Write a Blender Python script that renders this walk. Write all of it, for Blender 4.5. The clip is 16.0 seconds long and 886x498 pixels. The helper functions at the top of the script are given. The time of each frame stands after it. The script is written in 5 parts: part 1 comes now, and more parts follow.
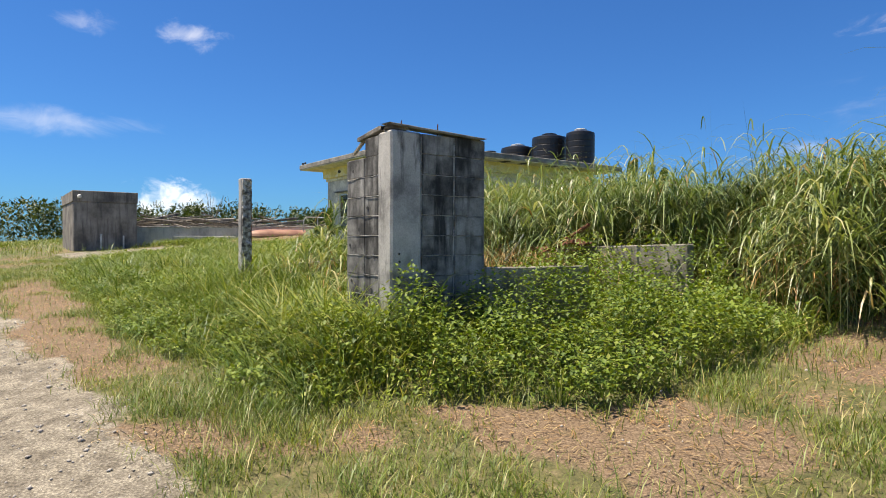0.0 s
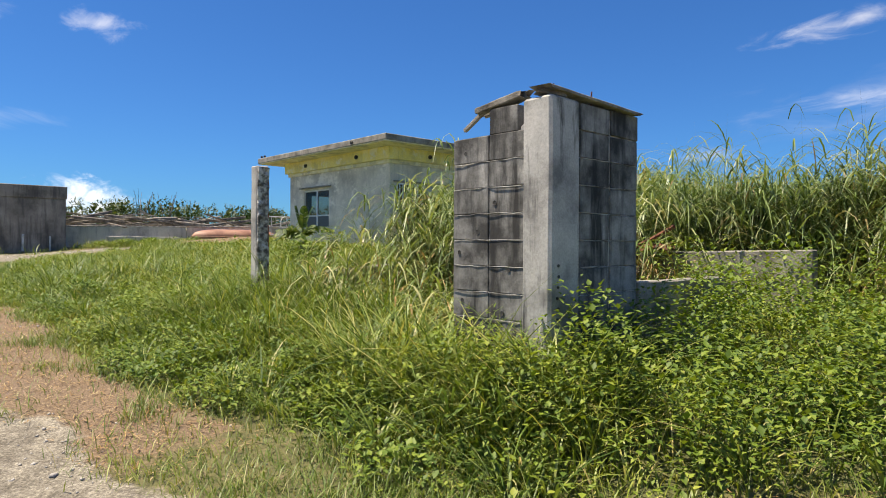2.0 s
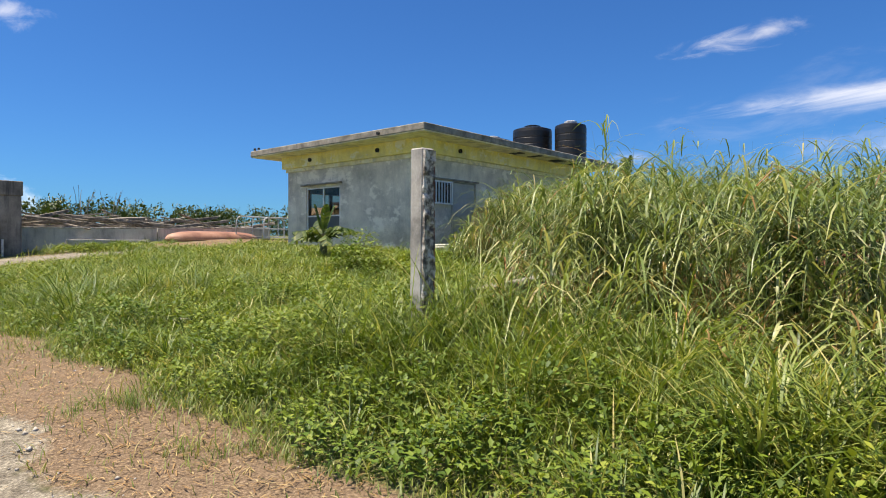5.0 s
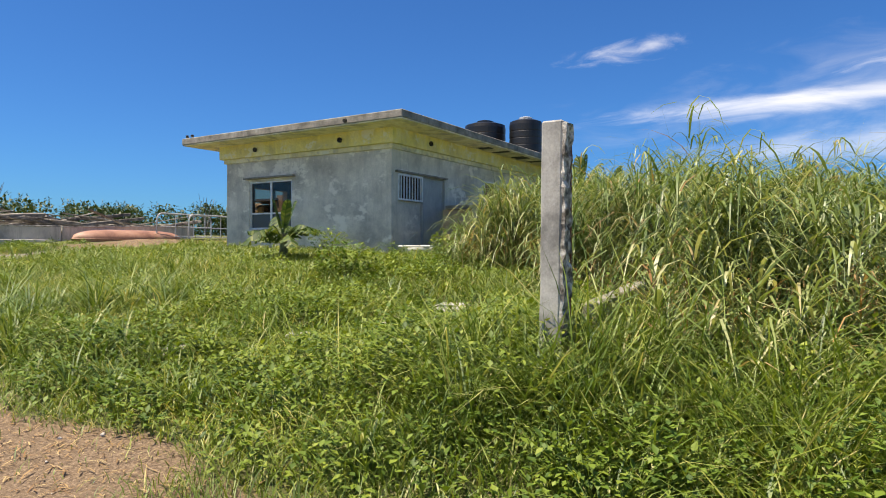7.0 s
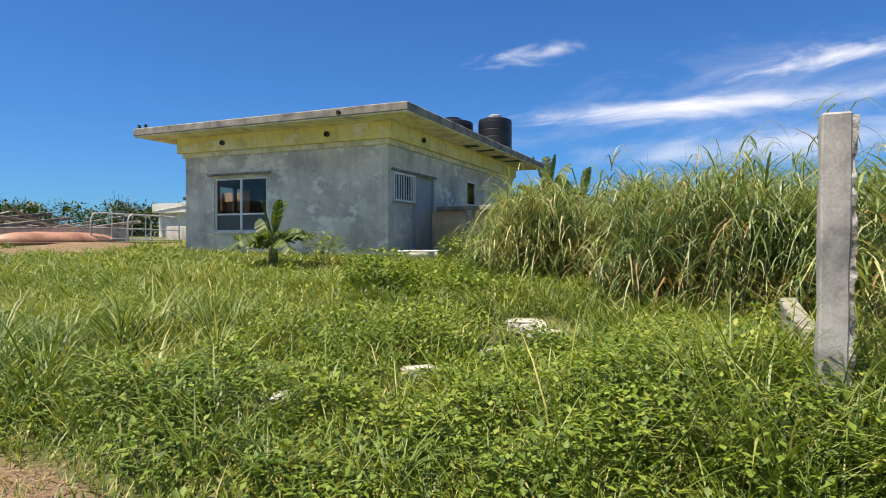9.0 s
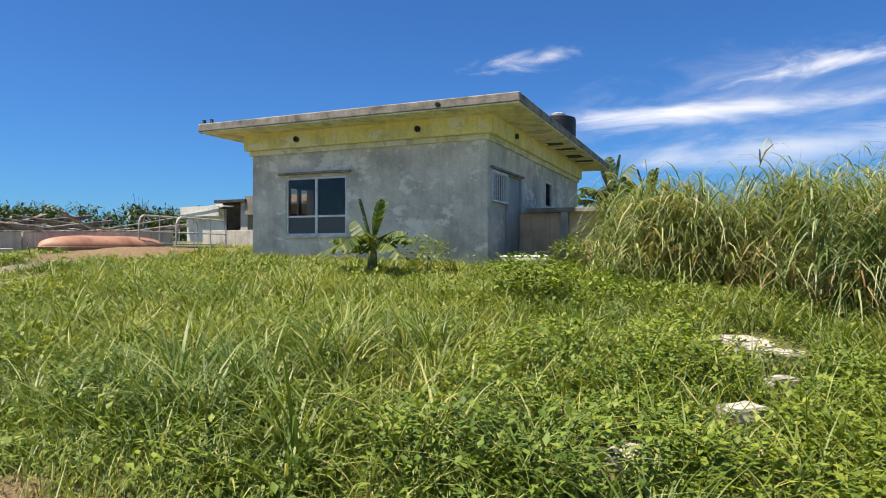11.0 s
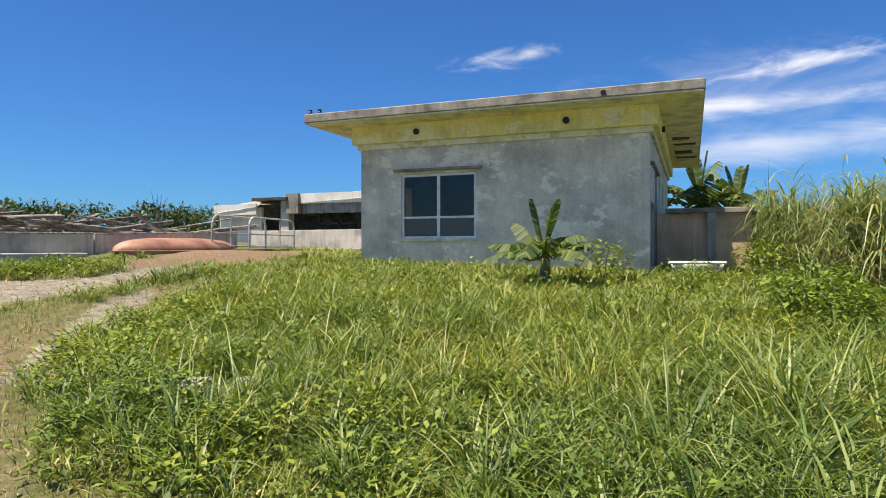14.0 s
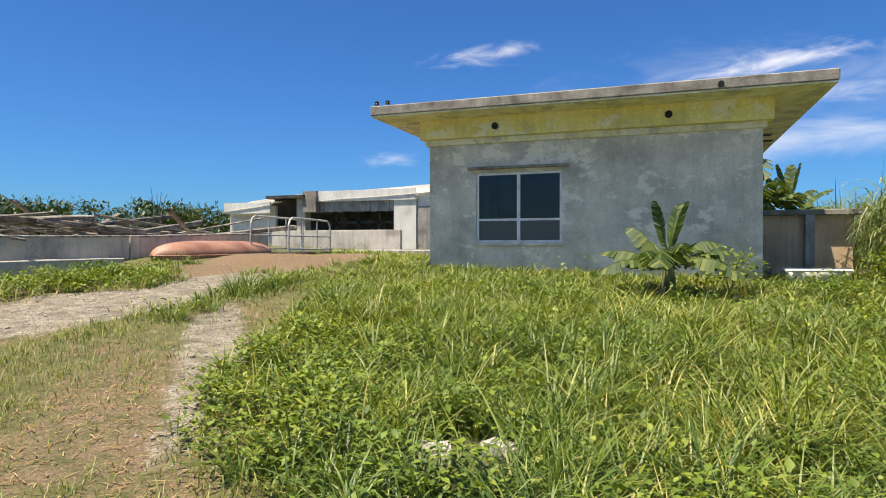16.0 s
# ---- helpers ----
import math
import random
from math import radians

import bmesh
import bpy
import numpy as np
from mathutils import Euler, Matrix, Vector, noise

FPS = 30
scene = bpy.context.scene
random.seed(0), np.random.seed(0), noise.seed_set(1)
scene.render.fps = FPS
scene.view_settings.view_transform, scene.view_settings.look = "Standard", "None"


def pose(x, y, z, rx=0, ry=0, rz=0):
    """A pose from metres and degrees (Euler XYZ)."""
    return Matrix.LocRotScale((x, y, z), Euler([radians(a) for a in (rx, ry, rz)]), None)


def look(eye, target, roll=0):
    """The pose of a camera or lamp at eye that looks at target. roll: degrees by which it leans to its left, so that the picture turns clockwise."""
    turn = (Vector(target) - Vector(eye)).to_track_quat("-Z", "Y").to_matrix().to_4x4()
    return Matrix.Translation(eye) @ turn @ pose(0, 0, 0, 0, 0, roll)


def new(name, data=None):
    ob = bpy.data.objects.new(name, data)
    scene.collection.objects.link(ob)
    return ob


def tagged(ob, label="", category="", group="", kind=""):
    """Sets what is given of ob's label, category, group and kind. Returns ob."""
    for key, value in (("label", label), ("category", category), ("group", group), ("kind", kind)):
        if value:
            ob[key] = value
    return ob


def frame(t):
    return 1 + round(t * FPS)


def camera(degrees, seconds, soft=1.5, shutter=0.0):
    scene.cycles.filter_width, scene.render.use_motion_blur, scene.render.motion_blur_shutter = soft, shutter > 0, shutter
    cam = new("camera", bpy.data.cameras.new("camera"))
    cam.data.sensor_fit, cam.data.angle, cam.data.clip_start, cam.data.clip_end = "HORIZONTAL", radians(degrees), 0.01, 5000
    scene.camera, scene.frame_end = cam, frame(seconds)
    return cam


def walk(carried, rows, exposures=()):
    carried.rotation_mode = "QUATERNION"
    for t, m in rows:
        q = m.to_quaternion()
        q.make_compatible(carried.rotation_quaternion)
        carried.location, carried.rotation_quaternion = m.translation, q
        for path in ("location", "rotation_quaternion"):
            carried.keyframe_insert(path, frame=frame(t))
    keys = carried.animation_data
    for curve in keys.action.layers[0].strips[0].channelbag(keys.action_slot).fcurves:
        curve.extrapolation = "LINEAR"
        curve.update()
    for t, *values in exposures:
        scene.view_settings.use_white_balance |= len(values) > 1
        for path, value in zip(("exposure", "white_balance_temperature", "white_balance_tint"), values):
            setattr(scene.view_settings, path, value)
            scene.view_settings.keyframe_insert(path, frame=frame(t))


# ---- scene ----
cam = camera(70.3, 16.0, soft=1.0)

PATH = [
    (0, (-0.072, 0.318, 1.519), (-1.69, 1.493, 1.502), 0.2),
    (0.5, (-0.7, 0.244, 1.529), (-2.301, 1.442, 1.512), 0.3),
    (1, (-1.296, 0.111, 1.562), (-2.865, 1.351, 1.544), 0.3),
    (1.5, (-1.928, 0.063, 1.564), (-3.447, 1.364, 1.548), 0.4),
    (2, (-2.514, -0.042, 1.563), (-3.981, 1.317, 1.549), 0.3),
    (2.5, (-3.06, -0.128, 1.54), (-4.488, 1.272, 1.527), 0.2),
    (3, (-3.623, -0.274, 1.558), (-5.022, 1.155, 1.545), 0.2),
    (3.5, (-4.135, -0.413, 1.599), (-5.521, 1.029, 1.586), 0.2),
    (4, (-4.685, -0.523, 1.632), (-6.053, 0.936, 1.617), 0.3),
    (4.5, (-5.216, -0.625, 1.656), (-6.553, 0.861, 1.643), 0.4),
    (5, (-5.775, -0.656, 1.627), (-7.084, 0.856, 1.616), 0.1),
    (7.5, (-8.591, -0.514, 1.676), (-9.555, 1.239, 1.664), 0.2),
    (8, (-9.152, -0.537, 1.728), (-10.023, 1.263, 1.713), 0.1),
    (8.5, (-9.669, -0.565, 1.746), (-10.49, 1.258, 1.732), 0.0),
    (9, (-10.232, -0.562, 1.775), (-11.036, 1.269, 1.761), -0.0),
    (11.5, (-13.1, -0.356, 1.765), (-13.888, 1.482, 1.769), 0.0),
    (12, (-13.636, -0.436, 1.797), (-14.417, 1.405, 1.797), -0.0),
    (12.5, (-14.184, -0.375, 1.841), (-14.957, 1.469, 1.839), 0.1),
    (13, (-14.732, -0.412, 1.888), (-15.496, 1.437, 1.884), 0.1),
    (13.5, (-15.262, -0.357, 1.894), (-16.016, 1.496, 1.889), 0.0),
    (14, (-15.811, -0.358, 1.91), (-16.546, 1.502, 1.903), -0.1),
    (14.5, (-16.3, -0.326, 1.951), (-17.023, 1.539, 1.942), -0.2),
    (15, (-16.811, -0.228, 2.008), (-17.523, 1.642, 1.994), -0.2),
    (15.5, (-17.325, -0.161, 2.053), (-18.018, 1.715, 2.036), -0.1),
    (16, (-17.853, -0.037, 2.061), (-18.527, 1.846, 2.043), -0.1),
]
walk(cam, [(t, look(eye, target, roll)) for t, eye, target, roll in PATH], [(0.0, 0.80, 7250, 12), (16.0, 0.80, 7250, 12)])

# ---- world, sun, exposure ----
SUN_TO = Vector((-0.20, -0.26, 0.95)).normalized()
world = bpy.data.worlds.new("sky")
scene.world = world
world.use_nodes = True
wn, wl = world.node_tree.nodes, world.node_tree.links
wn.clear()
w_out = wn.new("ShaderNodeOutputWorld")
w_bg = wn.new("ShaderNodeBackground")
w_sky = wn.new("ShaderNodeTexSky")
w_sky.sky_type = "NISHITA"
w_sky.sun_disc = False
w_sky.sun_elevation = math.asin(SUN_TO.z)
w_sky.sun_rotation = math.atan2(SUN_TO.x, SUN_TO.y)
w_sky.air_density, w_sky.dust_density, w_sky.ozone_density = 1.0, 0.35, 3.0
w_bg.inputs["Strength"].default_value = 0.10
w_tint = wn.new("ShaderNodeMix")
w_tint.data_type, w_tint.blend_type = "RGBA", "MULTIPLY"
w_tint.inputs[7].default_value = (0.180, 0.46, 0.83, 1)
wl.new(w_sky.outputs[0], w_tint.inputs[6])
sky_now = w_tint.outputs[2]
w_dir = wn.new("ShaderNodeTexCoord").outputs["Generated"]


def wmath(op, a, b=None, c=None):
    m = wn.new("ShaderNodeMath")
    m.operation = op
    for i, v in enumerate((a, b, c)):
        if isinstance(v, (int, float)):
            m.inputs[i].default_value = v
        elif v is not None:
            wl.new(v, m.inputs[i])
    return m.outputs[0]


def wdot(v):
    m = wn.new("ShaderNodeVectorMath")
    m.operation = "DOT_PRODUCT"
    wl.new(w_dir, m.inputs[0])
    m.inputs[1].default_value = v
    return m.outputs["Value"]


# the deep blue pales towards the sun
w_pale = wn.new("ShaderNodeMapRange")
w_pale.interpolation_type = "SMOOTHSTEP"
w_pale.inputs["From Min"].default_value, w_pale.inputs["From Max"].default_value = 0.50, 0.92
w_pale.inputs["To Min"].default_value, w_pale.inputs["To Max"].default_value = 1.0, 0.05
wl.new(wdot(SUN_TO), w_pale.inputs["Value"])
wl.new(w_pale.outputs[0], w_tint.inputs[0])


def cloud(az, el, half_w, half_h, tilt, amount, grain, stretch, bright=9.0):
    """One drifting cloud: an uneven soft patch of the sky round a bearing, in degrees, torn by noise."""
    global sky_now
    a, e, k = radians(az), radians(el), radians(tilt)
    c = Vector((math.sin(a) * math.cos(e), math.cos(a) * math.cos(e), math.sin(e)))
    r = Vector((math.cos(a), -math.sin(a), 0))
    u = r.cross(c)
    r, u = r * math.cos(k) + u * math.sin(k), u * math.cos(k) - r * math.sin(k)
    x, y, z = wdot(r), wdot(u), wdot(c)
    cx = wn.new("ShaderNodeCombineXYZ")
    wl.new(wmath("MULTIPLY", x, grain), cx.inputs[0])
    wl.new(wmath("MULTIPLY", y, grain * stretch), cx.inputs[1])
    cx.inputs[2].default_value = az * 0.37
    nz = wn.new("ShaderNodeTexNoise")
    nz.inputs["Scale"].default_value, nz.inputs["Detail"].default_value, nz.inputs["Roughness"].default_value = 1.0, 7, 0.6
    nz.inputs["Distortion"].default_value = 0.6
    wl.new(cx.outputs[0], nz.inputs["Vector"])
    d = wmath("SQRT", wmath("ADD", wmath("POWER", wmath("DIVIDE", x, math.tan(radians(half_w))), 2.0), wmath("POWER", wmath("DIVIDE", y, math.tan(radians(half_h))), 2.0)))
    body = wmath("SUBTRACT", wmath("ADD", 0.75, wmath("MULTIPLY", wmath("SUBTRACT", nz.outputs["Fac"], 0.5), 2.2)), d)
    mask = wn.new("ShaderNodeMapRange")
    mask.interpolation_type = "SMOOTHSTEP"
    mask.inputs["From Min"].default_value, mask.inputs["From Max"].default_value = -0.1, 1.15
    mask.inputs["To Max"].default_value = amount
    wl.new(body, mask.inputs["Value"])
    front = wmath("MULTIPLY", mask.outputs[0], wmath("GREATER_THAN", z, 0.0))
    mx = wn.new("ShaderNodeMix")
    mx.data_type = "RGBA"
    wl.new(front, mx.inputs[0])
    wl.new(sky_now, mx.inputs[6])
    mx.inputs[7].default_value = (bright * 0.97, bright * 0.98, bright, 1)
    sky_now = mx.outputs[2]


# a small heap cloud on the horizon, faint wisps, and long streaks of cirrus to the north
cloud(-77.0, 2.6, 4.8, 3.0, 3, 1.0, 24, 1.3, 10.5)
cloud(-76.4, 3.6, 2.8, 2.1, 0, 1.0, 30, 1.2, 11.0)
cloud(-85.0, 9.4, 9.0, 1.3, 0, 0.30, 10, 2.5, 8.0)
cloud(-75.8, 16.9, 3.4, 1.3, 4, 0.42, 22, 1.6, 8.5)
cloud(-83.5, 17.0, 2.5, 1.2, 0, 0.22, 26, 1.6, 8.5)
cloud(-16.4, 16.5, 5.6, 1.1, 5, 0.42, 14, 3.0, 8.0)
cloud(-13.8, 16.9, 2.8, 1.3, 8, 0.48, 16, 1.5, 8.0)
cloud(-1.0, 11.5, 20.0, 1.5, 1, 0.72, 5, 6.0, 8.5)
cloud(2.0, 12.0, 26.0, 4.5, 4, 0.22, 7, 3.0, 7.0)
cloud(8.5, 14.3, 8.5, 1.1, 3, 0.7, 12, 3.5, 8.5)
cloud(6.0, 8.2, 24.0, 2.2, 1, 0.52, 5, 4.0, 7.5)
cloud(-24.0, 7.7, 4.0, 1.0, 3, 0.30, 16, 2.5, 8.0)
# unseen clouds, added beside and behind the view; they whiten the sky fill
cloud(60.0, 14.0, 22.0, 5.0, 4, 0.60, 7, 3.0, 8.0)
cloud(150.0, 20.0, 25.0, 7.0, 0, 0.60, 6, 2.0, 8.0)
cloud(-140.0, 15.0, 20.0, 5.0, 0, 0.50, 6, 2.0, 8.0)
wl.new(sky_now, w_bg.inputs["Color"])
wl.new(w_bg.outputs[0], w_out.inputs["Surface"])
sun = new("sun", bpy.data.lights.new("sun", "SUN"))
sun.data.energy, sun.data.angle, sun.data.color = 5.0, radians(0.5), (1.0, 0.94, 0.84)
sun.matrix_world = look(SUN_TO * 60, (0, 0, 0))

# ---- helpers of the place ----
rng = np.random.default_rng(7)


def lerp(a, b, k):
    return a + (b - a) * k


def ground_z(x, y):
    """Height of the ground: a gentle slope up from the road to the house."""
    xc = np.clip(x, -34.0, 12.0)
    yc = np.clip(y, -1.0, 11.0)
    z = -0.07 - 0.038 * xc + 0.082 * yc
    # low mounds at the foot of the block walls and of the post
    z = z + 0.22 * np.exp(-((x + 5.7) / 1.5) ** 2 - ((y - 3.5) / 0.8) ** 2) + 0.2 * np.exp(-((x + 9.5) / 0.9) ** 2 - ((y - 3.9) / 0.9) ** 2)
    z = z - 0.15 * np.exp(-((x + 12.2) / 1.3) ** 2 - ((y - 6.2) / 1.3) ** 2)
    return z + 0.025 * np.sin(x * 1.7 + y * 0.9) * np.sin(y * 1.3 - x * 0.6)


def smooth(a, b, v):
    k = np.clip((v - a) / (b - a), 0, 1)
    return k * k * (3 - 2 * k)


def wob(x, y, f=1.0, s=0.0):
    """Cheap smooth noise, -1 to 1."""
    return (np.sin(x * 1.9 * f + 1.3 * np.sin(y * 1.1 * f + s) + s) + np.sin(y * 2.3 * f + 1.7 * np.sin(x * 0.8 * f - s) + 2.1 * s)
            + 0.6 * np.sin((x + y) * 4.1 * f + s * 3) * np.sin((x - y) * 3.7 * f + 0.5)) / 2.6


def part(name, bm, material, parent=None, label="", smooth_it=False):
    me = bpy.data.meshes.new(name)
    bm.normal_update()
    bm.to_mesh(me)
    bm.free()
    if smooth_it:
        me.polygons.foreach_set("use_smooth", [True] * len(me.polygons))
    me.materials.append(material)
    ob = new(name, me)
    if parent is not None:
        ob.parent = parent
    if label:
        ob["label"] = label
    return ob


def thing(name, at, label, category, group="", kind=""):
    ob = new(name)
    ob.empty_display_size = 0.2
    ob.matrix_basis = at if isinstance(at, Matrix) else Matrix.Translation(at)
    return tagged(ob, label, category, group, kind)


def box(x0, x1, y0, y1, z0, z1, bevel=0.0, jitter=0.0, cuts=0, bm=None):
    bm = bm or bmesh.new()
    res = bmesh.ops.create_cube(bm, size=1.0)
    vs = res["verts"]
    for v in vs:
        v.co = Vector((lerp(x0, x1, v.co.x + 0.5), lerp(y0, y1, v.co.y + 0.5), lerp(z0, z1, v.co.z + 0.5)))
    if bevel:
        es = list({e for v in vs for e in v.link_edges})
        r = bmesh.ops.bevel(bm, geom=es, offset=bevel, segments=1, affect="EDGES", profile=0.5)
    if cuts:
        bmesh.ops.subdivide_edges(bm, edges=bm.edges[:], cuts=cuts, use_grid_fill=True)
    if jitter:
        for v in bm.verts:
            v.co += Vector(noise.noise_vector(v.co * 6.0)) * jitter
    return bm


def pierced(axis, a0, a1, t0, t1, z0, z1, holes):
    """One wall along an axis, with thickness t0 to t1 and rectangular holes (a0, a1, z0, z1) through it, as one closed mesh."""
    us = sorted({a0, a1, *[h[0] for h in holes], *[h[1] for h in holes]})
    zs = sorted({z0, z1, *[h[2] for h in holes], *[h[3] for h in holes]})
    full = {(i, j) for i in range(len(us) - 1) for j in range(len(zs) - 1)
            if not any(h[0] <= (us[i] + us[i + 1]) / 2 <= h[1] and h[2] <= (zs[j] + zs[j + 1]) / 2 <= h[3] for h in holes)}
    bm, made = bmesh.new(), {}

    def vert(i, j, k):
        if (i, j, k) not in made:
            w = t1 if k else t0
            made[i, j, k] = bm.verts.new((us[i], w, zs[j]) if axis == "x" else (w, us[i], zs[j]))
        return made[i, j, k]
    for i, j in full:
        for k in (0, 1):
            bm.faces.new([vert(*q, k) for q in ((i, j), (i + 1, j), (i + 1, j + 1), (i, j + 1))])
        for di, dj, p, q in ((-1, 0, (i, j), (i, j + 1)), (1, 0, (i + 1, j), (i + 1, j + 1)), (0, -1, (i, j), (i + 1, j)), (0, 1, (i, j + 1), (i + 1, j + 1))):
            if (i + di, j + dj) not in full:
                bm.faces.new([vert(*p, 0), vert(*q, 0), vert(*q, 1), vert(*p, 1)])
    bmesh.ops.recalc_face_normals(bm, faces=bm.faces)
    return bm


def tube(points, radius, sides=8, bm=None, taper=1.0):
    bm = bm or bmesh.new()
    rings = []
    n = len(points)
    for i, p in enumerate(points):
        p = Vector(p)
        d = (Vector(points[min(i + 1, n - 1)]) - Vector(points[max(i - 1, 0)])).normalized()
        a = d.orthogonal().normalized() if i == 0 else (rings[-1][1] - d * rings[-1][1].dot(d)).normalized()
        b = d.cross(a)
        r = radius * lerp(1.0, taper, i / max(n - 1, 1))
        rings.append(([bm.verts.new(p + a * math.cos(2 * math.pi * k / sides) * r + b * math.sin(2 * math.pi * k / sides) * r) for k in range(sides)], a))
    for (r0, _), (r1, _) in zip(rings, rings[1:]):
        for k in range(sides):
            bm.faces.new((r0[k], r0[(k + 1) % sides], r1[(k + 1) % sides], r1[k]))
    bm.faces.new(rings[0][0][::-1])
    bm.faces.new(rings[-1][0])
    return bm


def lathe(profile, sides=32, bm=None):
    """Turns (radius, z) pairs round the z axis."""
    bm = bm or bmesh.new()
    rings = []
    for r, z in profile:
        rings.append([bm.verts.new((r * math.cos(2 * math.pi * k / sides), r * math.sin(2 * math.pi * k / sides), z)) for k in range(sides)])
    for r0, r1 in zip(rings, rings[1:]):
        for k in range(sides):
            bm.faces.new((r0[k], r0[(k + 1) % sides], r1[(k + 1) % sides], r1[k]))
    bm.faces.new(rings[0][::-1])
    bm.faces.new(rings[-1])
    return bm


def soup(name, verts, tris, material, smooth_it=False):
    """A mesh object from arrays of points and triangles."""
    me = bpy.data.meshes.new(name)
    me.vertices.add(len(verts))
    me.vertices.foreach_set("co", np.asarray(verts, dtype=np.float32).ravel())
    me.loops.add(tris.size)
    me.polygons.add(len(tris))
    me.polygons.foreach_set("loop_start", np.arange(0, tris.size, 3, dtype=np.int32))
    me.loops.foreach_set("vertex_index", tris.astype(np.int32).ravel())
    me.update(calc_edges=True)
    me.validate()
    if smooth_it:
        me.polygons.foreach_set("use_smooth", np.ones(len(tris), dtype=bool))
    me.materials.append(material)
    return new(name, me)


# ---- materials ----
def nodes_of(name):
    m = bpy.data.materials.new(name)
    m.use_nodes = True
    n, l = m.node_tree.nodes, m.node_tree.links
    return m, n, l, n["Principled BSDF"]


def ramp(n, stops):
    r = n.new("ShaderNodeValToRGB")
    while len(r.color_ramp.elements) < len(stops):
        r.color_ramp.elements.new(0.5)
    for e, (p, c) in zip(r.color_ramp.elements, stops):
        e.position, e.color = p, (*c, 1)
    return r


def noise_node(n, l, scale, detail=6, rough=0.6, stretch=None, coords="Position"):
    tc = n.new("ShaderNodeNewGeometry")
    t = n.new("ShaderNodeTexNoise")
    t.inputs["Scale"].default_value, t.inputs["Detail"].default_value, t.inputs["Roughness"].default_value = scale, detail, rough
    if stretch:
        mp = n.new("ShaderNodeMapping")
        mp.inputs["Scale"].default_value = stretch
        l.new(tc.outputs[coords], mp.inputs["Vector"])
        l.new(mp.outputs[0], t.inputs["Vector"])
    else:
        l.new(tc.outputs[coords], t.inputs["Vector"])
    return t


def mixer(n, l, fac, a, b, mode="MIX"):
    x = n.new("ShaderNodeMix")
    x.data_type, x.blend_type = "RGBA", mode
    if isinstance(fac, (int, float)):
        x.inputs[0].default_value = fac
    else:
        l.new(fac, x.inputs[0])
    for sock, v in ((x.inputs[6], a), (x.inputs[7], b)):
        if isinstance(v, tuple):
            sock.default_value = (*v, 1)
        else:
            l.new(v, sock)
    return x.outputs[2]


def surface(name, base, dark, light, scale=3.0, rough=0.85, bump=0.25, grain=60.0, streak=0.0, streak_colour=(0.03, 0.03, 0.03), metal=0.0, blotch=(0.35, 0.7),
            random=0.0, flake=None, flake_scale=1.6, runs=(0.48, 0.68), run_freq=9.0):
    """Plain mineral or painted surface: cloudy colour, fine grain, optional dark runs of dirt down it."""
    m, n, l, p = nodes_of(name)
    big = noise_node(n, l, scale, 8, 0.62)
    col = ramp(n, [(blotch[0], dark), (0.5, base), (blotch[1], light)])
    l.new(big.outputs["Fac"], col.inputs["Fac"])
    fine = noise_node(n, l, grain, 4, 0.7)
    fr = ramp(n, [(0.3, (0.78, 0.78, 0.78)), (0.7, (1.12, 1.12, 1.12))])
    l.new(fine.outputs["Fac"], fr.inputs["Fac"])
    out = mixer(n, l, 1.0, col.outputs["Color"], fr.outputs["Color"], "MULTIPLY")
    if streak:
        st = noise_node(n, l, 1.0, 6, 0.65, (run_freq, run_freq, 0.9))
        sr = ramp(n, [(runs[0], (0, 0, 0)), (runs[1], (1, 1, 1))])
        l.new(st.outputs["Fac"], sr.inputs["Fac"])
        k = n.new("ShaderNodeMath")
        k.operation = "MULTIPLY"
        k.inputs[1].default_value = streak
        l.new(sr.outputs["Color"], k.inputs[0])
        out = mixer(n, l, k.outputs[0], out, streak_colour)
    if flake:
        fl = noise_node(n, l, flake_scale, 9, 0.68, (1.0, 1.0, 1.5))
        fk = ramp(n, [(0.555, (0, 0, 0)), (0.60, (0.75, 0.75, 0.75)), (0.72, (1, 1, 1))])
        l.new(fl.outputs["Fac"], fk.inputs["Fac"])
        out = mixer(n, l, fk.outputs["Color"], out, flake)
    if random:
        oi = n.new("ShaderNodeObjectInfo")
        rr = ramp(n, [(0.0, (1 - random,) * 3), (1.0, (1 + random,) * 3)])
        l.new(oi.outputs["Random"], rr.inputs["Fac"])
        out = mixer(n, l, 1.0, out, rr.outputs["Color"], "MULTIPLY")
    l.new(out, p.inputs["Base Color"])
    p.inputs["Roughness"].default_value, p.inputs["Metallic"].default_value = rough, metal
    if bump:
        b = n.new("ShaderNodeBump")
        b.inputs["Strength"].default_value, b.inputs["Distance"].default_value = bump, 0.02
        mx = n.new("ShaderNodeMath")
        mx.operation = "ADD"
        l.new(big.outputs["Fac"], mx.inputs[0])
        l.new(fine.outputs["Fac"], mx.inputs[1])
        l.new(mx.outputs[0], b.inputs["Height"])
        l.new(b.outputs[0], p.inputs["Normal"])
    return m


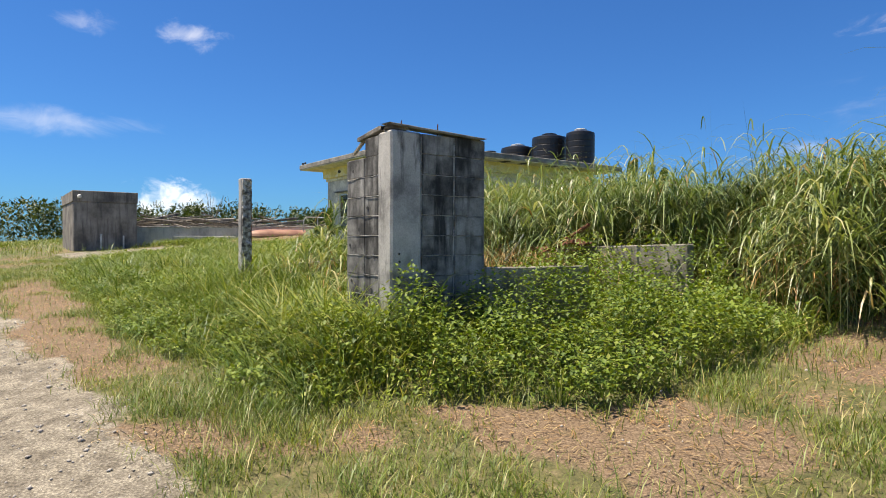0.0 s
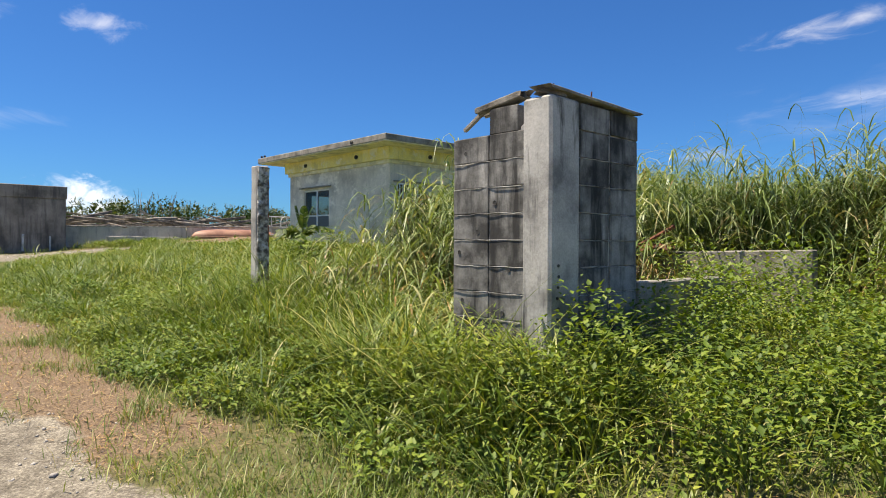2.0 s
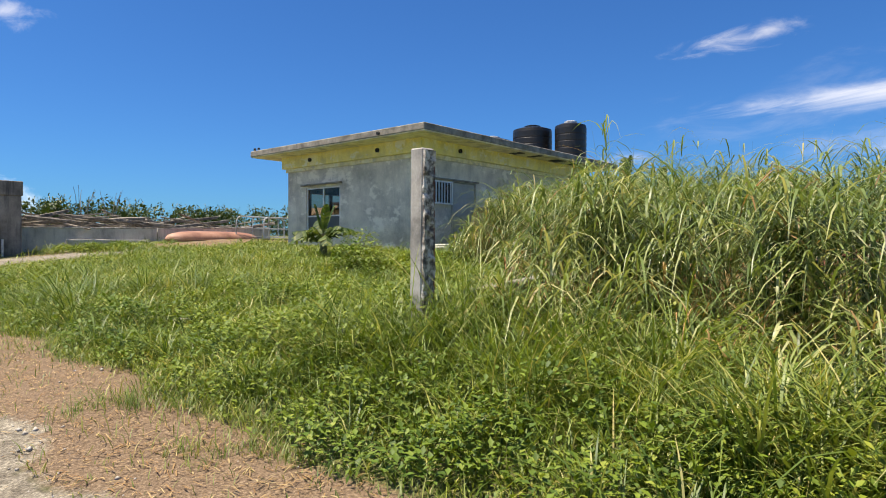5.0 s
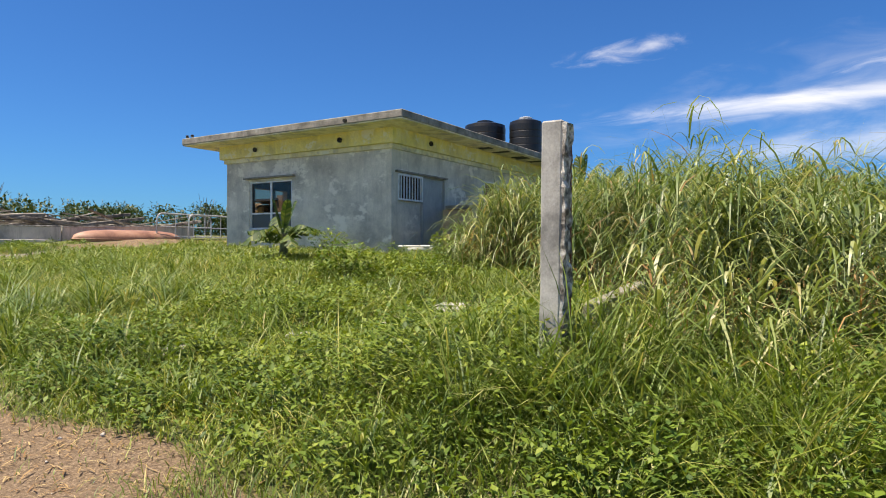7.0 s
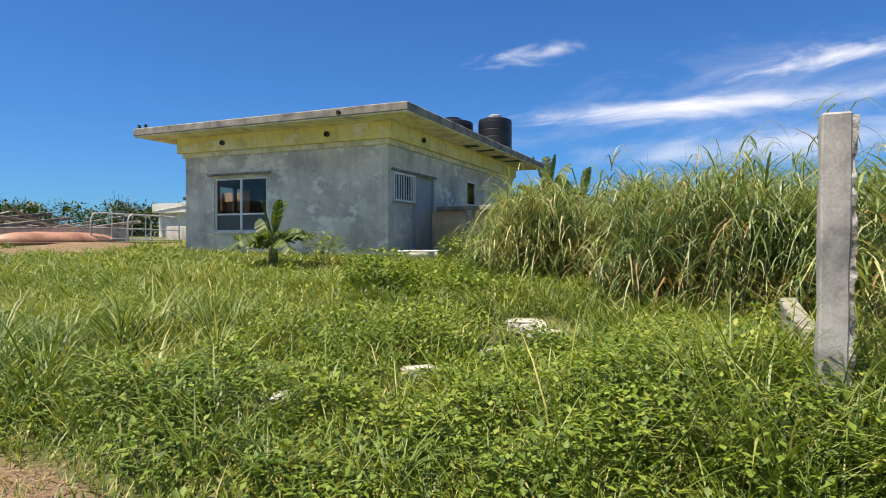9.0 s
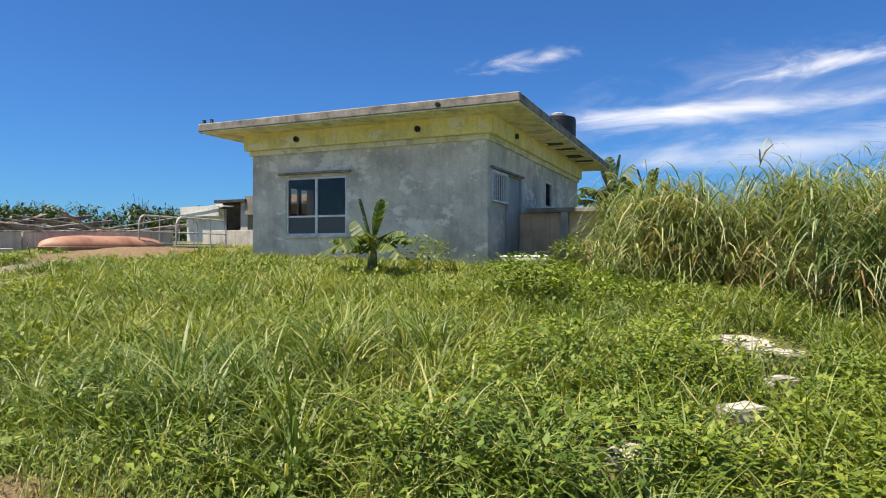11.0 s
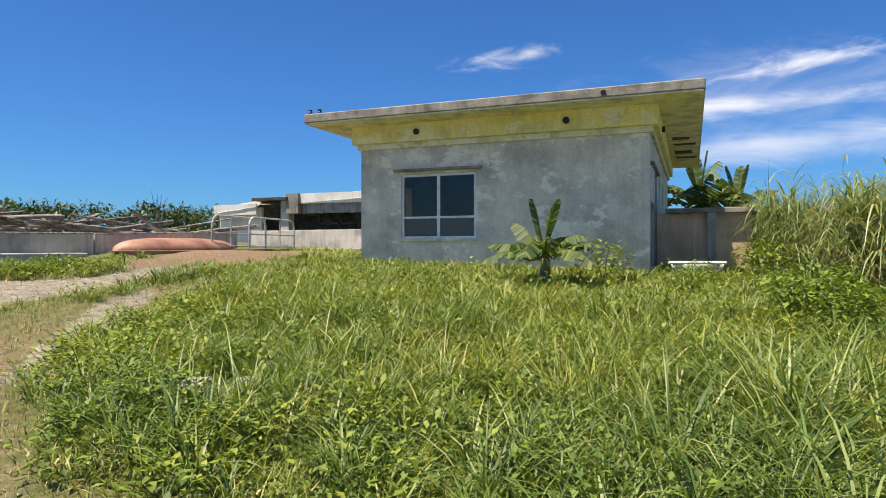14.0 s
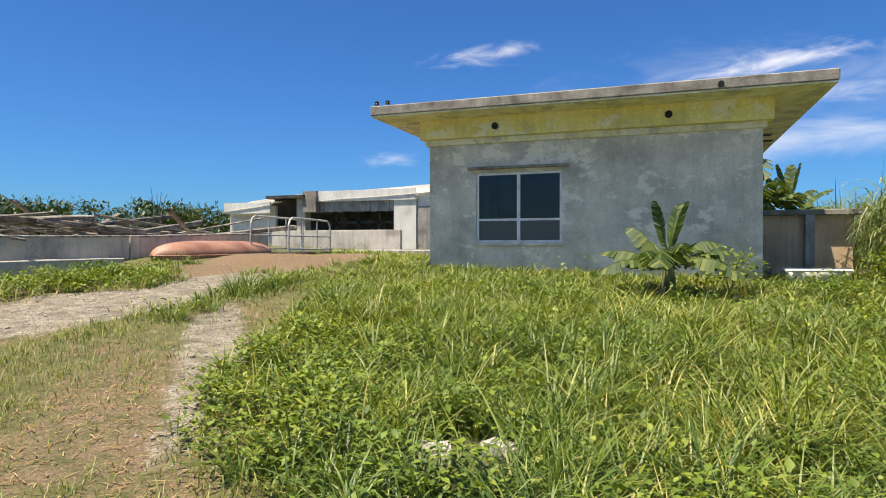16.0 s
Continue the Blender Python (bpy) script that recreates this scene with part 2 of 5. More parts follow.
def leafy(name, stops, patch=0.5, through_light=0.4, rough=0.5, per="Random Per Island"):
    """Leaves and blades: each one its own shade, drifting in patches, with light shining through."""
    m, n, l, p = nodes_of(name)
    g = n.new("ShaderNodeNewGeometry")
    c = ramp(n, stops)
    l.new(g.outputs[per], c.inputs["Fac"])
    big = noise_node(n, l, patch, 3, 0.5)
    pr = ramp(n, [(0.35, (0.74, 0.84, 0.8)), (0.65, (1.22, 1.12, 1.0))])
    l.new(big.outputs["Fac"], pr.inputs["Fac"])
    out = mixer(n, l, 1.0, c.outputs["Color"], pr.outputs["Color"], "MULTIPLY")
    l.new(out, p.inputs["Base Color"])
    p.inputs["Roughness"].default_value = rough
    tr = n.new("ShaderNodeBsdfTranslucent")
    l.new(mixer(n, l, 1.0, out, (1.25, 1.2, 0.6), "MULTIPLY"), tr.inputs["Color"])
    mx = n.new("ShaderNodeMixShader")
    mx.inputs[0].default_value = through_light
    l.new(p.outputs[0], mx.inputs[1])
    l.new(tr.outputs[0], mx.inputs[2])
    l.new(mx.outputs[0], n["Material Output"].inputs["Surface"])
    return m


M_BLOCK = surface("concrete_block", (0.19, 0.184, 0.17), (0.045, 0.043, 0.040), (0.34, 0.33, 0.305), 3.0, 0.92, 0.22, 60, 0.92, (0.020, 0.019, 0.018), blotch=(0.36, 0.64), random=0.12, runs=(0.48, 0.63), run_freq=6.0)
M_MORTAR = surface("mortar", (0.34, 0.33, 0.305), (0.12, 0.116, 0.108), (0.48, 0.465, 0.43), 7, 0.95, 0.5, 80, blotch=(0.38, 0.6))
M_COLUMN = surface("cast_concrete", (0.42, 0.405, 0.37), (0.2, 0.193, 0.178), (0.56, 0.54, 0.495), 2.2, 0.9, 0.12, 60, 0.9, (0.028, 0.027, 0.026), runs=(0.54, 0.66), run_freq=6.0)
M_POST = surface("post_concrete", (0.38, 0.365, 0.335), (0.22, 0.21, 0.195), (0.50, 0.48, 0.44), 4, 0.92, 0.08, 60, 0.2)
M_WALL = surface("weathered_render", (0.63, 0.575, 0.475), (0.40, 0.365, 0.31), (0.80, 0.735, 0.61), 1.3, 0.9, 0.25, 45, 0.35, (0.34, 0.32, 0.28), blotch=(0.34, 0.68), flake=(0.84, 0.78, 0.66))
M_YELLOW = surface("yellow_paint", (0.86, 0.75, 0.26), (0.70, 0.61, 0.26), (0.86, 0.80, 0.48), 2.0, 0.8, 0.2, 40, 0.2, (0.3, 0.28, 0.18), flake=(0.80, 0.77, 0.62), flake_scale=2.6)
M_CREAM = surface("stained_cream_paint", (0.78, 0.70, 0.40), (0.52, 0.48, 0.33), (0.82, 0.78, 0.60), 3.2, 0.85, 0.2, 40, 0.3, (0.34, 0.32, 0.25), blotch=(0.36, 0.62), flake=(0.44, 0.41, 0.35), flake_scale=2.2)
M_ROOF = surface("roof_concrete", (0.27, 0.248, 0.21), (0.13, 0.12, 0.10), (0.39, 0.365, 0.315), 3.0, 0.93, 0.4, 50, 0.35, (0.12, 0.11, 0.1))
M_DARKWALL = surface("shed_concrete", (0.24, 0.215, 0.18), (0.12, 0.108, 0.093), (0.36, 0.33, 0.28), 1.4, 0.92, 0.3, 40, 0.7, (0.05, 0.047, 0.043))
M_GREYWALL = surface("basin_concrete", (0.54, 0.505, 0.445), (0.33, 0.31, 0.275), (0.66, 0.625, 0.55), 1.2, 0.92, 0.3, 40, 0.35, (0.1, 0.1, 0.095))
M_WOOD = surface("grey_driftwood", (0.20, 0.175, 0.14), (0.08, 0.068, 0.055), (0.34, 0.31, 0.26), 5, 0.85, 0.5, 50, 0.3, random=0.35)
M_BLACK = surface("black_polyethylene", (0.010, 0.010, 0.010), (0.006, 0.006, 0.006), (0.018, 0.017, 0.016), 2, 0.42, 0.1, 30)
M_HULL = surface("faded_red_gelcoat", (0.33, 0.165, 0.105), (0.20, 0.09, 0.058), (0.44, 0.26, 0.18), 1.4, 0.6, 0.15, 30)
M_PIPE = surface("galvanised_pipe", (0.55, 0.55, 0.53), (0.35, 0.33, 0.3), (0.65, 0.65, 0.64), 6, 0.5, 0.1, 40, metal=0.3)
M_WHITE = surface("white_sheet", (0.72, 0.71, 0.66), (0.55, 0.54, 0.48), (0.8, 0.8, 0.77), 1.2, 0.7, 0.15, 20, 0.25, (0.35, 0.34, 0.3))
# near-black, for dark parts and for shade painted into holes and bays
M_SHADE = surface("dark_boards_and_shade", (0.05, 0.048, 0.045), (0.025, 0.024, 0.022), (0.09, 0.085, 0.08), 4, 0.9, 0.3, 40)
M_GREYBAND = surface("corrugated_grey", (0.30, 0.29, 0.27), (0.18, 0.17, 0.16), (0.40, 0.39, 0.37), 3, 0.8, 0.2, 40, 0.6, (0.1, 0.1, 0.09))
M_ALU = surface("window_aluminium", (0.76, 0.74, 0.70), (0.6, 0.58, 0.55), (0.82, 0.8, 0.77), 6, 0.45, 0.05, 60, metal=0.2)
M_RUST = surface("rusty_iron", (0.17, 0.06, 0.035), (0.08, 0.03, 0.02), (0.28, 0.11, 0.06), 8, 0.9, 0.5, 60)
M_ROCK = surface("pale_limestone", (0.40, 0.37, 0.33), (0.24, 0.22, 0.195), (0.52, 0.485, 0.44), 6, 0.95, 0.2, 50)
M_BROKEN = surface("broken_concrete", (0.30, 0.27, 0.235), (0.09, 0.075, 0.065), (0.58, 0.55, 0.50), 16, 0.95, 0.5, 60, blotch=(0.4, 0.6))
M_DOOR = surface("faded_door_panel", (0.40, 0.40, 0.37), (0.30, 0.30, 0.28), (0.48, 0.48, 0.45), 1.5, 0.7, 0.1, 40, 0.3, (0.16, 0.17, 0.17))
M_TAN = surface("tan_render", (0.72, 0.51, 0.33), (0.54, 0.38, 0.24), (0.78, 0.61, 0.43), 1.5, 0.9, 0.2, 40, 0.3, (0.12, 0.1, 0.08))
M_INNER = surface("inner_plaster", (0.58, 0.43, 0.31), (0.40, 0.295, 0.21), (0.66, 0.52, 0.39), 1.5, 0.9, 0.1, 30)

M_GLASS, _n, _l, _p = nodes_of("window_glass")
_t, _g, _m = _n.new("ShaderNodeBsdfTransparent"), _n.new("ShaderNodeBsdfGlossy"), _n.new("ShaderNodeMixShader")
_t.inputs["Color"].default_value = (0.64, 0.54, 0.45, 1)
_g.inputs["Roughness"].default_value = 0.02
_m.inputs[0].default_value = 0.04
_l.new(_t.outputs[0], _m.inputs[1]), _l.new(_g.outputs[0], _m.inputs[2]), _l.new(_m.outputs[0], _n["Material Output"].inputs["Surface"])
M_FROST, _n, _l, _p = nodes_of("frosted_glass")
_p.inputs["Base Color"].default_value, _p.inputs["Roughness"].default_value = (0.07, 0.08, 0.076, 1), 0.4

M_GRASS = leafy("grass_blades", [(0.0, (0.065, 0.115, 0.013)), (0.45, (0.16, 0.225, 0.026)), (0.8, (0.26, 0.31, 0.05)), (0.95, (0.42, 0.40, 0.13)), (1.0, (0.50, 0.41, 0.2))], 0.6, through_light=0.28)
M_VERGE = leafy("verge_blades", [(0.0, (0.07, 0.115, 0.016)), (0.5, (0.15, 0.21, 0.03)), (0.85, (0.23, 0.27, 0.055)), (1.0, (0.42, 0.34, 0.15))], 1.1, through_light=0.25)
M_TUFT = leafy("tuft_blades", [(0.0, (0.05, 0.10, 0.018)), (0.5, (0.14, 0.205, 0.038)), (0.85, (0.25, 0.30, 0.08)), (1.0, (0.44, 0.42, 0.19))], 0.5, through_light=0.27, rough=0.5)
M_WEED = leafy("weed_leaves", [(0.0, (0.055, 0.105, 0.010)), (0.5, (0.135, 0.205, 0.018)), (0.9, (0.215, 0.275, 0.032)), (1.0, (0.27, 0.315, 0.05))], 0.7, through_light=0.26, rough=0.6)
M_CANE = leafy("cane_leaves", [(0.0, (0.05, 0.085, 0.02)), (0.35, (0.13, 0.19, 0.052)), (0.7, (0.235, 0.295, 0.115)), (0.94, (0.43, 0.44, 0.25)), (1.0, (0.32, 0.17, 0.08))], 0.4, through_light=0.3, rough=0.42)
M_DRY = leafy("dry_straw", [(0.0, (0.24, 0.13, 0.055)), (0.6, (0.38, 0.245, 0.12)), (1.0, (0.48, 0.37, 0.2))], 0.5, through_light=0.2, rough=0.8)
M_BUSH = leafy("bush_leaves", [(0.0, (0.018, 0.042, 0.010)), (0.6, (0.045, 0.075, 0.016)), (1.0, (0.09, 0.12, 0.03))], 0.15, through_light=0.2)
M_BANANA = leafy("banana_leaf", [(0.0, (0.03, 0.065, 0.012)), (0.6, (0.065, 0.115, 0.02)), (1.0, (0.15, 0.18, 0.045))], 1.5, through_light=0.3, rough=0.6)
M_STEM = surface("banana_stem", (0.15, 0.175, 0.06), (0.09, 0.075, 0.03), (0.24, 0.25, 0.10), 5, 0.7, 0.2, 30)

# ---- ground ----
def road_y(x):
    """The near edge of the verge: gravel lies on the south of it."""
    return np.interp(x, [-20, -13, -9.5, -7.5, -4, 0], [0.0, 0.3, 0.5, 0.85, 1.05, 1.1]) + 0.1 * wob(x, 0 * x, 0.5)


def track_gravel(x, y):
    """How much white gravel lies at a place, 0 to 1."""
    main = 1 - smooth(-0.15, 0.35, y - road_y(x) + 0.15 * wob(x, y, 2.0) + 0.9 * smooth(-15.0, -18.5, x))
    t = np.clip((y - 2.4) / 8.0, 0, 1)
    cx = lerp(-24.7, -24.0, t)
    drive = (1 - smooth(0.35, 0.75, np.abs(x - cx) / lerp(2.2, 0.9, t) + 0.18 * wob(x, y, 1.7))) * smooth(2.0, 2.6, y) * (1 - smooth(8.0, 9.5, y))
    rut = (1 - smooth(0.15, 0.45, np.abs(y - 2.6 - 1.25 * (-20.1 - x)) * 0.62)) * smooth(-23.4, -22.6, x) * (1 - smooth(-20.6, -20.0, x))
    return np.maximum(np.maximum(main, drive), rut * 0.75)


def weed_edge(x):
    """Where the dense growth begins, seen from the road."""
    e = np.where(x > -5.4, 1.95 + 0.9 * smooth(-5.0, -2.6, x) * 2.2, 1.65 + 0.3 * smooth(-9.0, -5.4, x))
    e = np.where(x > -2.9, 9.0, e)
    far = 1.65 + 0.9 * smooth(-18.0, -20.2, x) + 9.0 * smooth(-20.1, -24.2, x)
    return np.where(x < -16.0, far, e) + 0.16 * wob(x, x * 0.3, 1.4)


def growth(x, y):
    """How dense the growth is: 0 on bare ground, 1 in the meadow."""
    g = smooth(-0.12, 0.25, y - weed_edge(x) + 0.12 * wob(x, y, 2.2))
    g = g * np.where(x > -2.9, 0.0, 1.0) * (1 - yard_zone(x, y))
    return g


def yard_zone(x, y):
    """Bare trodden earth between the house and the hull."""
    return 1 - smooth(0.8, 1.15, np.hypot((x + 24.9) / 1.5, (y - 10.9) / 3.0) + 0.12 * wob(x, y, 1.5))


def dirtness(x, y):
    """Bare reddish earth and dead straw, in a broken strip between gravel and growth, and by the basin."""
    e = weed_edge(x)
    strip = smooth(-1.35, -0.95, y - e) * (1 - smooth(-0.2, 0.15, y - e))
    patchy = smooth(-0.3, 0.35, wob(x, y * 1.4, 0.8))
    strip = strip * lerp(1.0, patchy, smooth(-7.5, -5.5, x)) * (1 - 0.7 * smooth(-15.0, -18.0, x))
    yard = yard_zone(x, y)
    rightside = smooth(-3.4, -2.6, x + 0.25 * wob(x, y, 0.9)) * smooth(-0.2, 0.4, wob(x * 0.9 + 4, y, 0.8)) * smooth(1.0, 1.6, y)
    corner = smooth(-18.6, -19.6, x) * smooth(-0.25, 0.3, -wob(x, y, 1.0, 1.7)) * (1 - smooth(6.0, 8.0, y)) * 0.48
    return np.clip(np.maximum.reduce([strip, yard, rightside * 0.8, corner]), 0, 1)


def ground_material():
    m, n, l, p = nodes_of("earth_and_gravel")
    att = n.new("ShaderNodeAttribute")
    att.attribute_name = "zones"
    sep = n.new("ShaderNodeSeparateColor")
    l.new(att.outputs["Color"], sep.inputs[0])
    fine = noise_node(n, l, 55, 6, 0.75)
    mid = noise_node(n, l, 6, 6, 0.65)
    gravel = ramp(n, [(0.3, (0.17, 0.155, 0.13)), (0.5, (0.28, 0.26, 0.225)), (0.68, (0.42, 0.40, 0.35))])
    vor = n.new("ShaderNodeTexVoronoi")
    vor.inputs["Scale"].default_value = 42
    tc = n.new("ShaderNodeNewGeometry")
    l.new(tc.outputs["Position"], vor.inputs["Vector"])
    l.new(fine.outputs["Fac"], gravel.inputs["Fac"])
    peb = ramp(n, [(0.05, (1.15, 1.15, 1.13)), (0.5, (0.75, 0.74, 0.72))])
    l.new(vor.outputs["Distance"], peb.inputs["Fac"])
    gcol = mixer(n, l, 0.8, gravel.outputs["Color"], peb.outputs["Color"], "MULTIPLY")
    worn = ramp(n, [(0.38, (0.62, 0.58, 0.52)), (0.62, (1.25, 1.22, 1.15))])
    l.new(mid.outputs["Fac"], worn.inputs["Fac"])
    gcol = mixer(n, l, 1.0, gcol, worn.outputs["Color"], "MULTIPLY")
    dirt = ramp(n, [(0.3, (0.11, 0.072, 0.042)), (0.5, (0.19, 0.13, 0.08)), (0.7, (0.30, 0.225, 0.15))])
    l.new(fine.outputs["Fac"], dirt.inputs["Fac"])
    under = ramp(n, [(0.35, (0.07, 0.075, 0.025)), (0.55, (0.12, 0.13, 0.04)), (0.7, (0.19, 0.16, 0.075))])
    l.new(mid.outputs["Fac"], under.inputs["Fac"])

    def broken(sock):
        a = n.new("ShaderNodeMath")
        a.operation = "ADD"
        s2 = n.new("ShaderNodeMath")
        s2.operation = "MULTIPLY_ADD"
        s2.inputs[1].default_value, s2.inputs[2].default_value = 0.9, -0.45
        l.new(mid.outputs["Fac"], s2.inputs[0])
        l.new(sock, a.inputs[0]), l.new(s2.outputs[0], a.inputs[1])
        r = ramp(n, [(0.35, (0, 0, 0)), (0.6, (1, 1, 1))])
        l.new(a.outputs[0], r.inputs["Fac"])
        return r.outputs["Color"]
    bare = ramp(n, [(0.35, (0.085, 0.09, 0.03)), (0.55, (0.14, 0.13, 0.05)), (0.7, (0.23, 0.185, 0.10))])
    l.new(mid.outputs["Fac"], bare.inputs["Fac"])
    c = mixer(n, l, sep.outputs[2], bare.outputs["Color"], under.outputs["Color"])
    c = mixer(n, l, broken(sep.outputs[1]), c, dirt.outputs["Color"])
    c = mixer(n, l, broken(sep.outputs[0]), c, gcol)
    speck = ramp(n, [(0.35, (0.6, 0.58, 0.55)), (0.65, (1.3, 1.28, 1.22))])
    l.new(fine.outputs["Fac"], speck.inputs["Fac"])
    c = mixer(n, l, 1.0, c, speck.outputs["Color"], "MULTIPLY")
    l.new(c, p.inputs["Base Color"])
    p.inputs["Roughness"].default_value = 0.95
    b = n.new("ShaderNodeBump")
    b.inputs["Strength"].default_value, b.inputs["Distance"].default_value = 0.8, 0.02
    l.new(fine.outputs["Fac"], b.inputs["Height"])
    l.new(b.outputs[0], p.inputs["Normal"])
    return m


def build_ground():
    xs = np.concatenate([[-900, -400, -180, -100, -70, -50, -40], np.arange(-36, 4.01, 0.12), [6, 9, 14, 25, 50, 100, 250, 900]])
    ys = np.concatenate([[-900, -300, -100, -40, -15, -8, -5], np.arange(-3, 16.01, 0.12), [18, 22, 30, 45, 70, 120, 250, 500, 900]])
    X, Y = np.meshgrid(xs, ys)
    nx, ny = len(xs), len(ys)
    Z = ground_z(X, Y) + 0.012 * wob(X, Y, 6.0)
    V = np.stack([X, Y, Z], -1).reshape(-1, 3)
    i = (np.arange(ny - 1)[:, None] * nx + np.arange(nx - 1)[None]).ravel()
    T = np.concatenate([np.stack([i, i + 1, i + nx + 1], 1), np.stack([i, i + nx + 1, i + nx], 1)])
    ob = soup("ground", V, T, ground_material(), True)
    col = ob.data.color_attributes.new("zones", "FLOAT_COLOR", "POINT")
    near = (np.abs(X) < 60) & (np.abs(Y) < 60)
    z = np.stack([track_gravel(X, Y) * near, dirtness(X, Y) * near, np.where(near & (X > -27), growth(X, Y), 1.0), np.ones_like(X)], -1)
    col.data.foreach_set("color", z.astype(np.float32).ravel())
    return tagged(ob, "sloping earth with a white gravel road and grassy verge", "ground", kind="structure")


build_ground()


# ---- the ruined corner of block walls ----
def block_ruin():
    t = thing("wall_ruin", (-5.19, 3.45, 0.5), "weathered grey concrete block wall corner with a cast column", "wall ruin")
    o = Vector((-5.19, 3.45, 0.5))

    def loc(bm):
        bmesh.ops.translate(bm, verts=bm.verts, vec=-o)
        return bm
    bm = box(-5.42, -5.165, 3.41, 3.76, 0.4, 2.60, 0.02, 0.006, 6)
    part("column", loc(bm), M_COLUMN, t, "cast concrete corner column with chipped edge")
    bm = box(-6.19, -5.43, 3.492, 3.61, 0.45, 2.403)
    box(-5.79, -5.58, 3.493, 3.61, 2.403, 2.59, bm=bm)
    box(-5.31, -5.197, 3.77, 4.572, 0.45, 2.595, bm=bm)
    part("mortar", loc(bm), M_MORTAR, t, "pale mortar between the blocks")
    j = 0.004
    ml = bpy.data.meshes.new("block_long")
    bm = box(-0.195 + j, 0.195 - j, -0.07, 0.07, -0.1 + j, 0.1 - j, 0.004)
    bm.to_mesh(ml), bm.free()
    ml.materials.append(M_BLOCK)
    mh = bpy.data.meshes.new("block_half")
    bm = box(-0.1 + j, 0.1 - j, -0.07, 0.07, -0.1 + j, 0.1 - j, 0.004)
    bm.to_mesh(mh), bm.free()
    mh.materials.append(M_BLOCK)

    def put(me, x, y, z, rz):
        ob = new("block", me)
        ob.parent = t
        ob.matrix_basis = pose(x - o.x + random.uniform(-.003, .003), y - o.y + random.uniform(-.003, .003), z - o.z + random.uniform(-.003, .003), random.uniform(-.5, .5), random.uniform(-.5, .5), rz + random.uniform(-.4, .4))
        return ob
    for k in range(10):
        z = 0.70 + 0.2 * k - 0.2
        if z + 0.1 <= 2.42:
            put(ml, -6.0, 3.55, z, 0)
            put(ml, -5.61, 3.55, z, 0)
        put(ml, -5.255, 3.97, z, 90)
        put(ml, -5.255, 4.375, z, 90)
    put(mh, -5.665, 3.55, 2.5, 0).scale = (1.45, 1, 1)
    bm = box(-5.53, -5.40, 3.50, 3.66, 2.2, 2.50, 0.02, 0.0, 4)
    for v in bm.verts:
        v.co += Vector(noise.noise_vector(v.co * 9)) * 0.03
        v.co.z -= max(0.0, -5.42 - v.co.x) * 0.8 * (v.co.z > 2.4)
    part("broken_shoulder", loc(bm), M_COLUMN, t, "rough broken concrete beside the column")
    put(ml, -5.255, 3.97, 2.5, 90), put(ml, -5.255, 4.375, 2.5, 90)
    # knocked pits and tie holes in the faces: near-black discs, their inner shade painted
    for x, z in ((-6.05, 2.28), (-5.92, 1.66), (-5.60, 1.38), (-6.08, 1.12), (-5.66, 1.05), (-5.74, 1.88), (-6.12, 1.5)):
        bm = lathe([(0.016, 0.0), (0.019, 0.006), (0.011, 0.004)], 8)
        for v in bm.verts:
            v.co.x *= random.uniform(0.7, 1.2)
        bmesh.ops.rotate(bm, verts=bm.verts, cent=(0, 0, 0), matrix=Matrix.Rotation(radians(90), 3, "X"))
        bmesh.ops.translate(bm, verts=bm.verts, vec=(x, 3.481, z))
        part("pit", loc(bm), M_SHADE, t, "small dark hole knocked in a block")
    for k in range(6):
        z = 1.42 - k * 0.075
        bm = lathe([(0.010, 0.0), (0.013, 0.007), (0.006, 0.004)], 7)
        bmesh.ops.rotate(bm, verts=bm.verts, cent=(0, 0, 0), matrix=Matrix.Rotation(radians(90), 3, "Y"))
        bmesh.ops.translate(bm, verts=bm.verts, vec=(-5.166, 3.50 + random.uniform(-.012, .012), z))
        part("pit", loc(bm), M_SHADE, t, "small dark hole in the column")
    # swollen mortar squeezed from the bed joints
    for k in range(9):
        z = 0.60 + 0.2 * k
        pts = [(-6.18 + 0.09 * q, 3.478 + random.uniform(-.006, .002), z + random.uniform(-.006, .006)) for q in range(9)]
        part("mortar_bead", loc(tube(pts, 0.003, 5)), M_MORTAR, t)
        pts = [(-5.183 + random.uniform(-.002, .004), 3.78 + 0.098 * q, z + random.uniform(-.006, .006)) for q in range(9)]
        part("mortar_bead", loc(tube(pts, 0.003, 5)), M_MORTAR, t)
    # steel bar ends on the top
    for x, y in ((-5.3, 3.6), (-5.25, 4.0)):
        part("reinforcing_bar", loc(tube([(x, y, 2.5), (x + 0.01, y, 2.72)], 0.006, 6)), M_RUST, t, "rusty steel bar end")
    return t


def plank(name, size, at, label, mat, group=""):
    lx, ly, lz = size
    bm = box(-lx / 2, lx / 2, -ly / 2, ly / 2, -lz / 2, lz / 2, min(lz, ly) * 0.15, 0.0)
    bmesh.ops.subdivide_edges(bm, edges=[e for e in bm.edges if abs((e.verts[0].co - e.verts[1].co).x) > lx * 0.5], cuts=6)
    for v in bm.verts:
        v.co += Vector(noise.noise_vector(v.co * 5 + Vector((at[0][3], at[1][3], 0)))) * lz * 0.12
        if abs(v.co.x) > lx * 0.44:
            v.co.x += random.uniform(-0.06, 0.03) * math.copysign(1, v.co.x)
    ob = part(name, bm, mat)
    ob.matrix_basis = at
    return tagged(ob, label, "plank", group)


